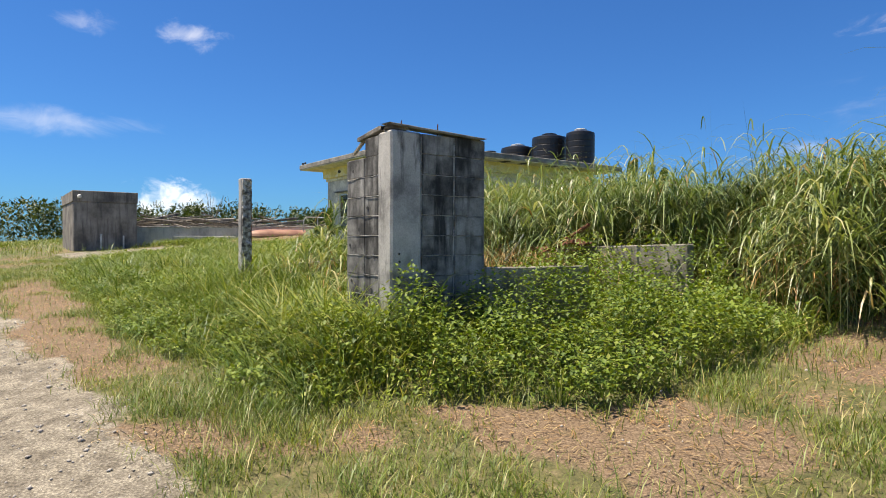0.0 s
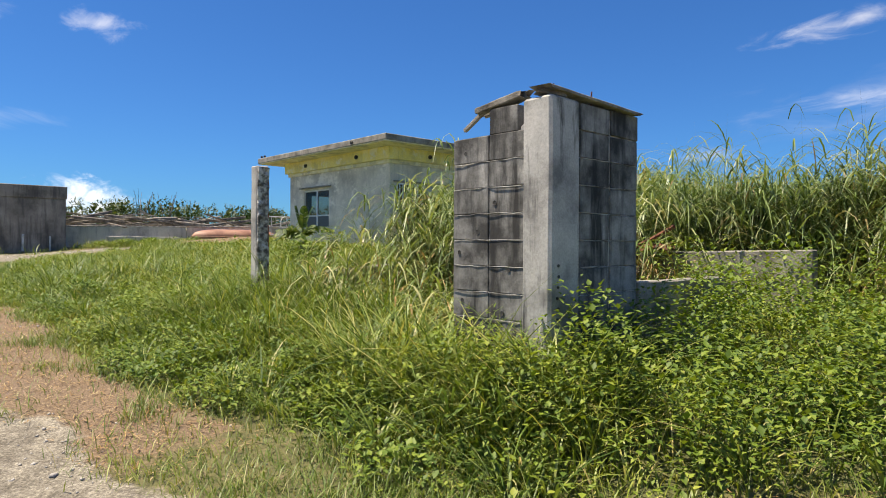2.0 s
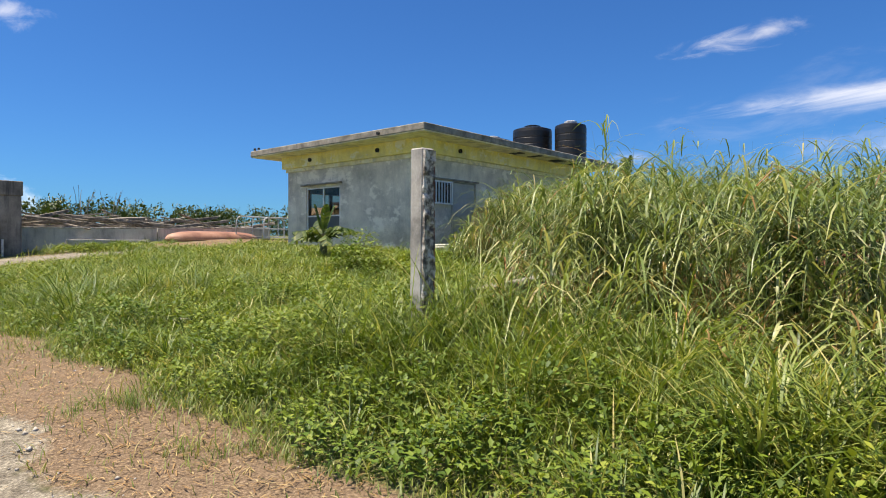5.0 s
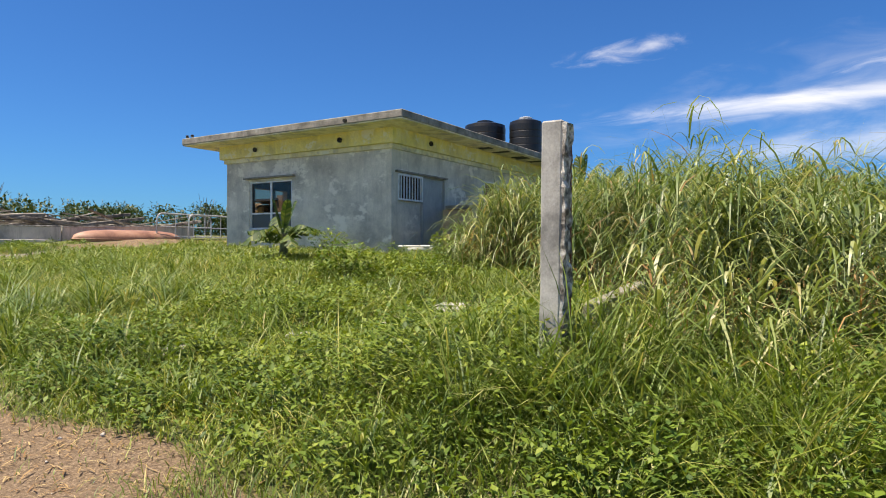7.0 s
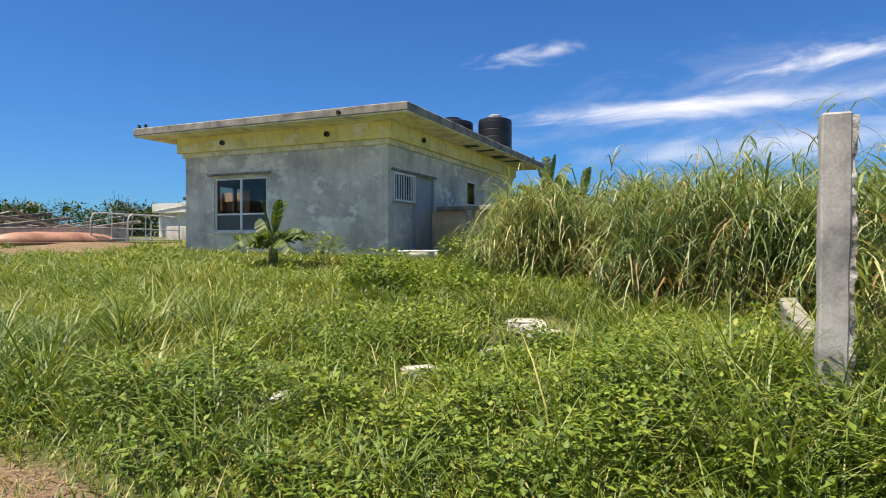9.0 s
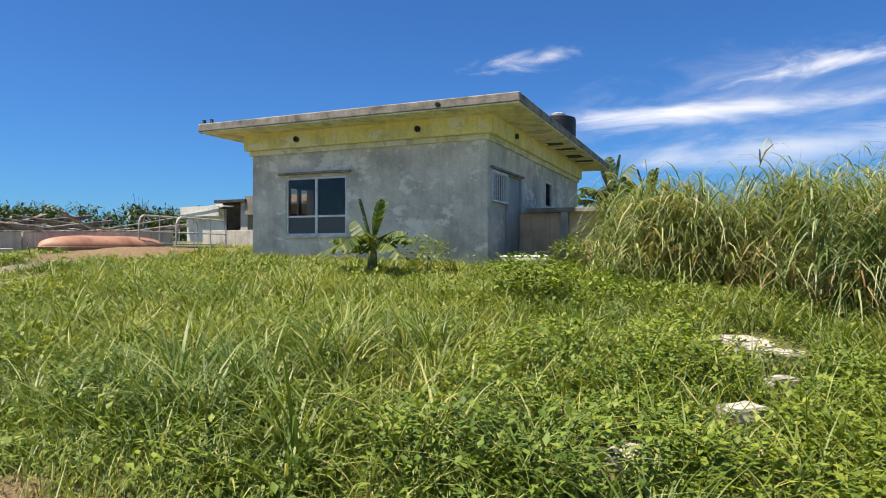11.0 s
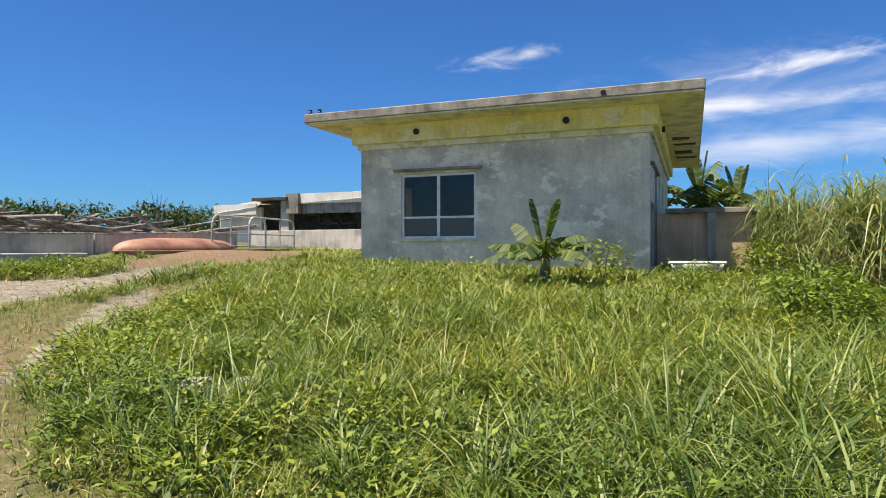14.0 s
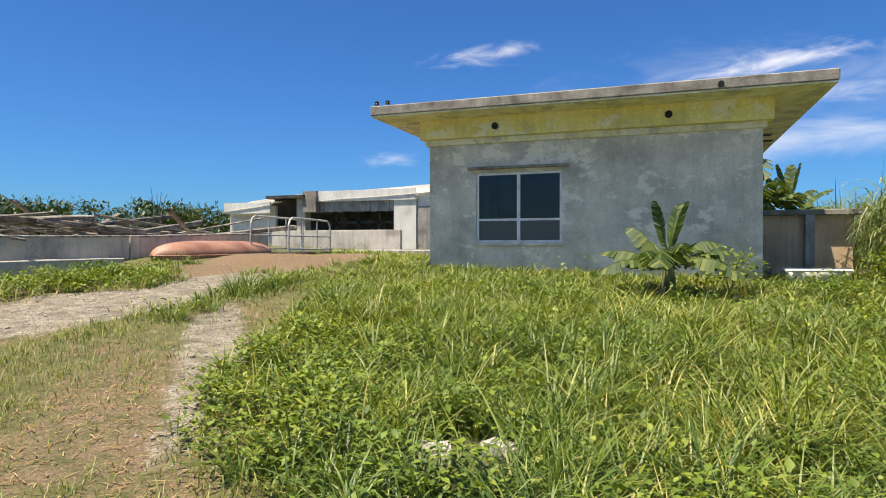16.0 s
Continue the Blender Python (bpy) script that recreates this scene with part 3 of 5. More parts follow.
block_ruin()
plank("board", (1.12, 0.20, 0.022), pose(-5.24, 3.98, 2.635, 4, 2.5, 88), "weathered grey formwork board lying on the block wall", M_WOOD)
plank("board", (0.46, 0.08, 0.05), pose(-5.74, 3.52, 2.637, 0, -9, 3), "split grey timber lying on the wall end", M_WOOD)
plank("board", (0.50, 0.06, 0.045), pose(-5.73, 3.60, 2.636, 4, -10, -3), "split grey timber lying on the wall end", M_WOOD)
plank("board", (0.24, 0.035, 0.03), pose(-6.0, 3.53, 2.545, 0, -34, 8), "splintered end of a rotten timber", M_WOOD)
plank("board", (0.20, 0.09, 0.03), pose(-5.26, 3.52, 2.628, -4, 4, 70), "splintered grey board on the column head", M_WOOD)


def low_wall(x0, x1, y0, y1, z0, z1a, z1b, label, axis="y", mat=None):
    bm = box(x0, x1, y0, y1, z0, z1a, 0.012, 0.0, 4)
    for v in bm.verts:
        k = (v.co.y - y0) / (y1 - y0) if axis == "y" else (v.co.x - x0) / (x1 - x0)
        if v.co.z > (z0 + z1a) / 2:
            v.co.z += (z1b - z1a) * k
        v.co += Vector(noise.noise_vector(v.co * 4)) * 0.014
    return tagged(part("low_wall", bm, mat or M_GREYWALL), label, "low wall")


low_wall(-5.32, -5.17, 4.6, 6.2, 0.5, 1.27, 1.26, "low broken concrete foundation wall with a pale top", mat=M_ROOF)
low_wall(-7.5, -4.85, 7.75, 7.90, 0.7, 1.46, 1.53, "low grey concrete foundation wall in the tall grass", "x", M_ROOF)
low_wall(-9.74, -9.60, 4.3, 5.8, 0.6, 1.20, 1.30, "low concrete foundation wall beside the post", mat=M_ROOF)
bm = box(-7.5, -5.9, 13.2, 13.36, 0.9, 2.0, 0.01, 0.0, 5)
for v in bm.verts:
    if v.co.z > 1.6:
        v.co.z += 0.02 + (v.co.x + 7.5) * 0.42
tagged(part("broken_wall", bm, M_BLOCK), "broken block wall with a sloping top, sunk in tall grass", "low wall")


def rusty_scrap():
    t = thing("rusty_sheet", pose(-6.9, 7.55, 1.42, 8, -8, 12) @ Matrix.Scale(0.62, 4), "crumpled rusty iron sheet lying on the foundation wall", "scrap metal")
    bm = bmesh.new()
    bmesh.ops.create_grid(bm, x_segments=14, y_segments=5, size=0.5)
    for v in bm.verts:
        v.co = Vector((v.co.x * 1.5, v.co.y * 0.5, 0.06 * math.sin(v.co.x * 9) + noise.noise(v.co * 5) * 0.14 + 0.12))
    bmesh.ops.solidify(bm, geom=bm.faces[:], thickness=0.012)
    part("sheet", bm, M_RUST, t)
    part("beam", tube([(-0.2, 0, 0.15), (0.35, 0.05, 0.32), (0.85, 0.1, 0.52)], 0.045, 6), M_RUST, t, "rusty bent bar")


rusty_scrap()
tagged(part("plastic_pipe", tube([(-8.1, 7.4, 1.2), (-7.9, 7.45, 1.4), (-7.7, 7.5, 1.68)], 0.014, 6), M_WHITE), "thin pale pipe leaning in the grass", "pipe")


def concrete_post():
    t = thing("concrete_post", (-9.66, 3.52, 0.6), "grey concrete post with one broken rough face", "post")
    bm = box(-0.065, 0.085, -0.075, 0.085, -0.3, 1.905, 0.012, 0.0, 9)
    for v in bm.verts:
        v.co += Vector(noise.noise_vector(v.co * 5)) * 0.010
        v.co.x += 0.03 * (v.co.z - 1) * 0.3
    part("shaft", bm, M_POST, t)
    bm = box(0.06, 0.102, -0.066, 0.078, -0.25, 1.88, 0.0, 0.0, 0)
    bmesh.ops.subdivide_edges(bm, edges=bm.edges[:], cuts=3, use_grid_fill=True)
    bmesh.ops.subdivide_edges(bm, edges=[e for e in bm.edges if abs(e.verts[0].co.z - e.verts[1].co.z) > 0.1], cuts=10, use_grid_fill=True)
    for v in bm.verts:
        if v.co.x > 0.08:
            v.co.x += noise.noise(v.co * 17) * 0.03 + noise.noise(v.co * 45) * 0.014 + 0.009 * (v.co.z - 1)
            v.co.y += noise.noise(v.co * 23 + Vector((5, 0, 0))) * 0.012
    part("broken_face", bm, M_BROKEN, t, "rough broken concrete with exposed stones")
    part("reinforcing_bar", tube([(0.09, 0.07, -0.1), (0.10, 0.075, 0.9), (0.10, 0.07, 1.8)], 0.006, 6), M_RUST, t, "dark rusty steel bar")
    return t


concrete_post()


# ---- the house ----
def house():
    t = thing("house", (-19.2, 10.83, 1.4), "single-storey flat-roofed concrete house, grey walls with yellow eaves", "house")
    o = Vector((-19.2, 10.83, 1.4))

    def loc(bm):
        bmesh.ops.translate(bm, verts=bm.verts, vec=-o)
        return bm
    X0, X1, Y0, Y1, ZB, ZT = -22.0, -16.47, 10.83, 19.3, 0.9, 3.86
    wx0, wx1, wz0, wz1 = -21.11, -19.57, 2.07, 3.32
    part("wall", loc(pierced("x", X0, X1, Y0, Y0 + 0.2, ZB, ZT, [(wx0, wx1, wz0, wz1)])), M_WALL, t, "stained grey rendered front wall")
    # side wall with grille opening, door and small window
    a, b, c, d = 11.07, 13.1, 15.2, 15.9
    part("wall", loc(pierced("y", Y0 + 0.2, Y1, X1 - 0.2, X1, ZB, ZT, [(a, b, ZB + 0.01, 3.32), (c, d, 2.84, 3.5)])), M_WALL, t, "stained grey rendered side wall")
    e, f = 11.55, 12.85
    part("wall", loc(pierced("y", Y0 + 0.2, Y1, X0, X0 + 0.2, ZB, ZT, [(e, f, 2.0, 3.25)])), M_WALL, t)
    part("wall", loc(box(X0 + 0.2, X1 - 0.2, Y1 - 0.2, Y1, ZB, ZT)), M_WALL, t)
    part("partition", loc(box(X0 + 0.2, X1 - 0.2, 15.0, 15.12, ZB, ZT)), M_INNER, t, "inner plaster wall")
    part("floor_slab", loc(box(X0 + 0.2, X1 - 0.2, Y0 + 0.2, Y1 - 0.2, ZB, 1.55)), M_INNER, t)
    # projecting yellow band, in two steps
    for (q, z0, z1, nm) in ((0.055, 3.84, 3.95, "ledge"), (0.14, 3.95, 4.30, "band")):
        bm = box(X0 - q, X1 + q, Y0 - q, Y0 + 0.2, z0, z1, 0.008)
        box(X0 - q, X0 + 0.2, Y0 + 0.2, Y1, z0, z1, 0.0, bm=bm)
        box(X1 - 0.2, X1 + q, Y0 + 0.2, Y1, z0, z1, 0.0, bm=bm)
        part(nm, loc(bm), M_YELLOW if nm == "band" else M_CREAM, t, "faded yellow painted concrete " + nm)
    # roof slab: thin edge, soffit rising to the edge
    rx0, rx1, ry0, ry1 = -22.82, -15.61, 10.03, 20.1
    part("roof", loc(box(rx0, rx1, ry0, ry1, 4.32, 4.485, 0.015)), M_ROOF, t, "grey concrete roof slab with a weathered edge")
    part("soffit", loc(box(rx0 + 0.02, rx1 - 0.02, ry0 + 0.02, ry1 - 0.02, 4.292, 4.318)), M_CREAM, t, "yellow painted underside of the eaves")
    for y, w, l2 in ((14.3, 0.34, 0.30), (15.2, 0.46, 0.22), (16.4, 0.40, 0.45), (17.5, 0.5, 0.25)):
        bm = box(-16.2, -16.2 + w, y, y + l2, 4.278, 4.29, 0.0, 0.0, 3)
        for v in bm.verts:
            v.co += Vector((*noise.noise_vector(v.co * 7).xy, 0)) * 0.06
        part("bare_patch", loc(bm), M_SHADE, t, "dark spalled patch under the eaves")
    # vent holes are shallow near-black cups; the dark inside is painted, not opened
    for x in (-20.71, -17.85):
        bm = lathe([(0.055, 0), (0.06, 0.05), (0.045, 0.052), (0.04, 0.01)], 16)
        bmesh.ops.rotate(bm, verts=bm.verts, cent=(0, 0, 0), matrix=Matrix.Rotation(radians(90), 3, "X"))
        bmesh.ops.translate(bm, verts=bm.verts, vec=(x, 10.685, 4.115))
        part("vent_hole", loc(bm), M_SHADE, t, "round dark vent hole")
    bm = lathe([(0.055, 0), (0.06, 0.05), (0.045, 0.052), (0.04, 0.01)], 16)
    bmesh.ops.rotate(bm, verts=bm.verts, cent=(0, 0, 0), matrix=Matrix.Rotation(radians(90), 3, "Y"))
    bmesh.ops.translate(bm, verts=bm.verts, vec=(-16.328, 12.2, 4.115))
    part("vent_hole", loc(bm), M_SHADE, t, "round dark vent hole")
    part("spout", loc(tube([(-17.13, 10.06, 4.40), (-17.13, 9.98, 4.38)], 0.045, 10)), M_SHADE, t, "dark rain spout in the roof edge")
    # lintel and sill of the front window
    part("lintel", loc(box(-21.24, -19.45, 10.72, 10.85, 3.375, 3.42, 0.006, 0.008, 3)), M_ROOF, t, "thin concrete hood over the window")
    w = new("window")
    w.parent = t
    y = 10.86
    bm = pierced("x", wx0 + 0.002, wx1 - 0.002, y, y + 0.07, wz0 + 0.002, wz1 - 0.002, [(wx0 + 0.045, wx1 - 0.045, wz0 + 0.045, wz1 - 0.045)])
    part("window_frame", loc(bm), M_ALU, w, "pale aluminium frame")
    xm = (wx0 + wx1) / 2
    bm = box(xm - 0.03, xm + 0.03, y + 0.01, y + 0.055, wz0 + 0.046, wz1 - 0.046)
    box(wx0 + 0.046, wx1 - 0.046, y + 0.014, y + 0.052, 2.46, 2.50, bm=bm)
    part("glazing_bar", loc(bm), M_ALU, w)
    for x0, x1 in ((wx0 + .045, xm - .03), (xm + .03, wx1 - .045)):
        part("pane", loc(box(x0, x1, y + 0.03, y + 0.034, 2.50, wz1 - .045)), M_GLASS, w, "clear dirty glass").visible_shadow = False
        part("pane", loc(box(x0, x1, y + 0.03, y + 0.034, wz0 + .045, 2.46)), M_FROST, w, "bluish frosted glass")
    part("window_sill", loc(box(wx0 - 0.05, wx1 + 0.05, 10.79, 10.86, 2.02, 2.065, 0.006)), M_WALL, w)
    # opening in the far side wall
    part("glazing_bar", loc(box(X0 + 0.08, X0 + 0.13, 12.33, 12.45, 2.0, 3.25)), M_ALU, t)
    # side: grille, panel, door
    part("lintel", loc(box(X1 - 0.02, X1 + 0.07, 10.97, 13.15, 3.33, 3.375, 0.006)), M_ROOF, t, "thin concrete hood")
    g = new("grille_window")
    g.parent = t
    bm = pierced("y", a + 0.002, 12.078, X1 - 0.05, X1 + 0.02, 2.70, 3.31, [(a + 0.04, 12.04, 2.74, 3.27)])
    part("window_frame", loc(bm), M_ALU, g, "white metal frame")
    for k in range(8):
        yy = a + 0.12 + k * 0.113
        part("grille_bar", loc(box(X1 + 0.0, X1 + 0.016, yy - 0.014, yy + 0.014, 2.742, 3.268)), M_ALU, g, "white upright grille bar")
    part("pane", loc(box(X1 - 0.09, X1 - 0.085, a, 12.08, 2.72, 3.3)), M_GLASS, g, "dark glass")
    part("panel", loc(box(X1 - 0.10, X1 - 0.055, a + 0.003, 12.077, ZB + 0.02, 2.697)), M_WALL, t, "rendered panel below the grille")
    part("door", loc(box(X1 - 0.10, X1 - 0.05, 12.12, b - 0.02, 1.45, 3.31, 0.006)), M_DOOR, t, "faded bluish grey door")
    bm = pierced("y", 12.08, b, X1 - 0.11, X1 + 0.005, 1.39, 3.322, [(12.12, b - 0.02, 1.40, 3.31)])
    part("door_frame", loc(bm), M_DOOR, t)
    k = new("small_window")
    k.parent = t
    bm = pierced("y", c + 0.002, d - 0.002, X1 - 0.06, X1 + 0.015, 2.842, 3.498, [(c + 0.04, d - 0.04, 2.88, 3.46)])
    part("window_frame", loc(bm), M_ALU, k, "white metal frame")
    part("pane", loc(box(X1 - 0.04, X1 - 0.036, c + 0.04, d - 0.04, 2.88, 3.46)), M_GLASS, k, "dark glass")
    return t


house()


def tank(x, y, r, top, lid):
    t = thing("water_tank", (x, y, 4.485), "black ribbed plastic water tank on the flat roof", "water tank", "roof tanks")
    h = top - 4.485
    prof = [(r * 0.97, 0.0), (r, 0.05)]
    for k in range(5):
        z = 0.12 + (h - 0.35) * k / 5
        prof += [(r, z), (r * 0.988, z + 0.02), (r * 0.985, z + 0.04), (r, z + 0.06)]
    prof += [(r, h - 0.2), (r * 0.97, h - 0.09), (r * 0.7, h - 0.03), (r * 0.35, h)]
    part("body", lathe(prof, 40), M_BLACK, t, smooth_it=False)
    part("lid", lathe([(r * 0.42, h - 0.01), (r * 0.42, h + 0.06), (r * 0.3, h + 0.09)], 24), M_PIPE if lid else M_BLACK, t, "round screw lid")
    return t


tank(-17.1, 19.4, 0.56, 6.0, True)
tank(-18.55, 19.15, 0.72, 5.98, False)
tank(-20.2, 18.9, 0.72, 5.72, True)
tank(-21.75, 18.7, 0.6, 5.6, False)
for x in (-22.74, -22.53):
    t = thing("cable_insulator", (x, 10.14, 4.485), "small black insulator on the roof corner", "insulator", "roof insulators")
    part("foot", tube([(0, 0, 0), (0, 0, 0.05)], 0.012, 8), M_PIPE, t)
    part("knob", lathe([(0.03, 0.035), (0.045, 0.05), (0.03, 0.07), (0.045, 0.09), (0.02, 0.105)], 12), M_BLACK, t)


# ---- beside the house: annex, tub ----
def annex():
    t = thing("annex", (-15.6, 12.9, 1.3), "low open lean-to with a concrete slab roof and post", "lean-to")
    o = Vector((-15.6, 12.9, 1.3))

    def loc(bm):
        bmesh.ops.translate(bm, verts=bm.verts, vec=-o)
        return bm
    part("slab", loc(box(-16.30, -14.6, 12.84, 14.6, 2.56, 2.66, 0.01)), M_ROOF, t)
    part("post", loc(box(-15.53, -15.38, 12.82, 12.99, 0.9, 2.56, 0.01)), M_POST, t, "pale concrete post")
    part("wall", loc(box(-16.46, -14.75, 13.0, 13.14, 0.9, 2.56)), M_TAN, t, "tan rendered wall")
    part("wall", loc(box(-14.9, -14.75, 13.14, 14.3, 0.9, 2.56)), M_TAN, t)
    return t


annex()
t = thing("tub", (-15.73, 10.95, 1.40), "white plastic tub lying in the grass by the house", "tub")
bm = bmesh.new()
bmesh.ops.create_cube(bm, size=1.0)
for v in bm.verts:
    k = 1.0 if v.co.z > 0 else 0.8
    v.co = Vector((v.co.x * 0.84 * k, v.co.y * 0.5 * k, (v.co.z + 0.5) * 0.24))
bmesh.ops.delete(bm, geom=[f for f in bm.faces if f.normal.z > 0.9], context="FACES_ONLY")
bmesh.ops.bevel(bm, geom=[e for e in bm.edges if not e.is_boundary], offset=0.06, segments=3, affect="EDGES")
bmesh.ops.solidify(bm, geom=bm.faces[:], thickness=0.015)
part("basin", bm, M_WHITE, t, smooth_it=True)
bm = tube([(-0.43, -0.26, 0.24), (0.43, -0.26, 0.245), (0.43, 0.26, 0.245), (-0.43, 0.26, 0.24), (-0.43, -0.26, 0.24)], 0.022, 8)
part("rim", bm, M_WHITE, t, "thick white rolled rim")


# ---- shed, basin, timber, hull, rails ----
def shed():
    t = thing("concrete_shed", (-28.3, 3.9, 1.2), "dark stained windowless concrete cistern hut", "hut")
    o = Vector((-28.3, 3.9, 1.2))

    def loc(bm):
        bmesh.ops.translate(bm, verts=bm.verts, vec=-o)
        return bm
    part("body", loc(box(-30.3, -26.32, 2.87, 4.97, 0.9, 3.0, 0.015)), M_DARKWALL, t)
    part("parapet", loc(box(-30.33, -26.29, 2.84, 5.0, 3.0, 3.41, 0.015)), M_DARKWALL, t, "dark upper band with a pale joint")
    part("lamp", loc(lathe([(0.05, 0), (0.08, 0.06), (0.06, 0.12), (0.02, 0.14)], 12, None)), M_WHITE, t, "small white fitting").location = Vector((-26.2, 3.05, 3.12)) - Vector((-28.3, 3.9, 1.2)) + o
    part("pipe", loc(tube([(-26.27, 3.75, 1.3), (-26.27, 3.75, 1.75), (-26.2, 3.75, 1.8)], 0.035, 8)), M_PIPE, t)
    part("pipe", loc(tube([(-26.27, 4.5, 1.3), (-26.27, 4.5, 1.78)], 0.03, 8)), M_PIPE, t)
    return t


shed()


def basin():
    t = thing("basin_wall", (-27.85, 9.5, 1.5), "long low grey concrete basin wall with a pale coping", "concrete wall")
    o = Vector((-27.85, 9.5, 1.5))

    def loc(bm):
        bmesh.ops.translate(bm, verts=bm.verts, vec=-o)
        return bm
    for y0, y1, z0, z1 in ((5.05, 9.42, 2.17, 2.23), (9.46, 14.0, 2.22, 2.35)):
        bm = box(-28.0, -27.72, y0, y1, 0.9, z0 - 0.04, 0.0, 0.0, 3)
        for v in bm.verts:
            if v.co.z > 1.8:
                v.co.z += (z1 - z0) * (v.co.y - y0) / (y1 - y0)
        part("panel", loc(bm), M_GREYWALL, t)
        bm = box(-28.02, -27.70, y0, y1, z0 - 0.04, z0, 0.008)
        for v in bm.verts:
            v.co.z += (z1 - z0) * (v.co.y - y0) / (y1 - y0)
        part("coping", loc(bm), M_MORTAR, t, "pale worn coping")
    part("panel", loc(box(-40, -28.0, 13.8, 14.0, 0.9, 2.34)), M_GREYWALL, t)
    part("panel", loc(box(-40, -28.0, 5.05, 5.25, 0.9, 2.17)), M_GREYWALL, t)
    part("fill", loc(box(-40, -28.0, 5.25, 13.8, 0.9, 1.95)), M_GREYWALL, t, "rubble inside the basin")
    return t


basin()
low_kerb = part("kerb", box(-27.60, -27.48, 6.5, 9.1, 1.3, 1.80, 0.015, 0.01, 4), M_GREYWALL)
tagged(low_kerb, "low pale kerb at the foot of the basin wall", "kerb")
random.seed(5)
for k in range(96):
    y = random.uniform(5.4, 13.6)
    x = random.uniform(-32.5, -28.2)
    ln = random.uniform(1.4, 3.8)
    big = random.random() < 0.25
    tilt = random.uniform(-8, 8) if random.random() < 0.75 else random.choice((-1, 1)) * random.uniform(8, 13)
    z = 2.10 + random.uniform(0, 0.42) * (1 - abs(x + 30) / 4)
    plank("timber", (ln, 0.15 if big else 0.10, 0.11 if big else 0.035), pose(x, y, z + abs(math.sin(radians(tilt))) * ln * 0.3, random.uniform(-15, 15), tilt, random.uniform(50, 130) if random.random() < .7 else random.uniform(0, 180)),
          "weathered grey timber in a heap on the basin", M_WOOD, "timber heap")


def hull():
    t = thing("boat_hull", pose(-27.08, 11.2, 1.66, 0, 0, 89), "overturned faded red fibreglass boat hull on bare earth", "boat")
    bm = bmesh.new()
    n, m = 28, 14
    L, W, H = 3.6, 0.5, 0.46
    rings = []
    for i in range(n + 1):
        s = i / n * 2 - 1
        w = W * (1 - abs(s) ** 3.2) ** 0.62 + 0.01
        h = H * (1 - abs(s) ** 4.0) ** 0.5 + 0.01
        rings.append([bm.verts.new((s * L / 2, -math.cos(lerp(-0.6, math.pi + 0.6, j / m)) * w, H * 0.36 + h * 0.64 * math.sin(lerp(-0.6, math.pi + 0.6, j / m)))) for j in range(m + 1)])
    for a, b in zip(rings, rings[1:]):
        for j in range(m):
            bm.faces.new((a[j], b[j], b[j + 1], a[j + 1]))
    part("hull", bm, M_HULL, t, smooth_it=True)
    bm = bmesh.new()
    for side in (-1, 1):
        pts = []
        for i in range(n + 1):
            s = (i / n * 2 - 1) * 0.995
            pts.append((s * L / 2, side * (W * (1 - abs(s) ** 3.2) ** 0.62 + 0.004), H * 0.36))
        tube(pts, 0.016, 6, bm)
    part("gunwale", bm, M_HULL, t, "rounded rim of the hull")
    return t


hull()


def rail_frame(y0, y1, x, ztop, zb, label):
    t = thing("pipe_frame", (x, y0, zb), label, "metal frame", "pipe frames")
    w, h = y1 - y0, ztop - zb
    pts = [(0, 0, 0), (0, 0.02, h * 0.8), (0, 0.07, h * 0.93), (0, 0.17, h)] + [(0, w * k / 6, h - 0.02 * k / 6) for k in range(2, 5)] + [(0, w - 0.15, h * 0.97), (0, w - 0.05, h * 0.9), (0, w, h * 0.78), (0, w, 0)]
    part("hoop", tube(pts, 0.026, 8), M_PIPE, t, "bent galvanised pipe")
    for z in (0.12, h * 0.5):
        part("rail", tube([(0, 0.01, z), (0, w, z)], 0.018, 6), M_PIPE, t)
    for k in (1, 2):
        part("upright", tube([(0, w * k / 3, 0.12), (0, w * k / 3, h - 0.02)], 0.016, 6), M_PIPE, t)
    return t


rail_frame(11.9, 14.0, -26.75, 2.70, 1.82, "galvanised pipe frame of a cattle rail standing on bare earth")
rail_frame(12.8, 14.75, -26.35, 2.68, 1.80, "galvanised pipe frame of a cattle rail standing on bare earth")
tagged(part("steel_ramp", box(-26.8, -25.9, 12.4, 14.9, 1.78, 1.86, 0.01), M_SHADE), "dark low platform under the pipe frames", "platform")


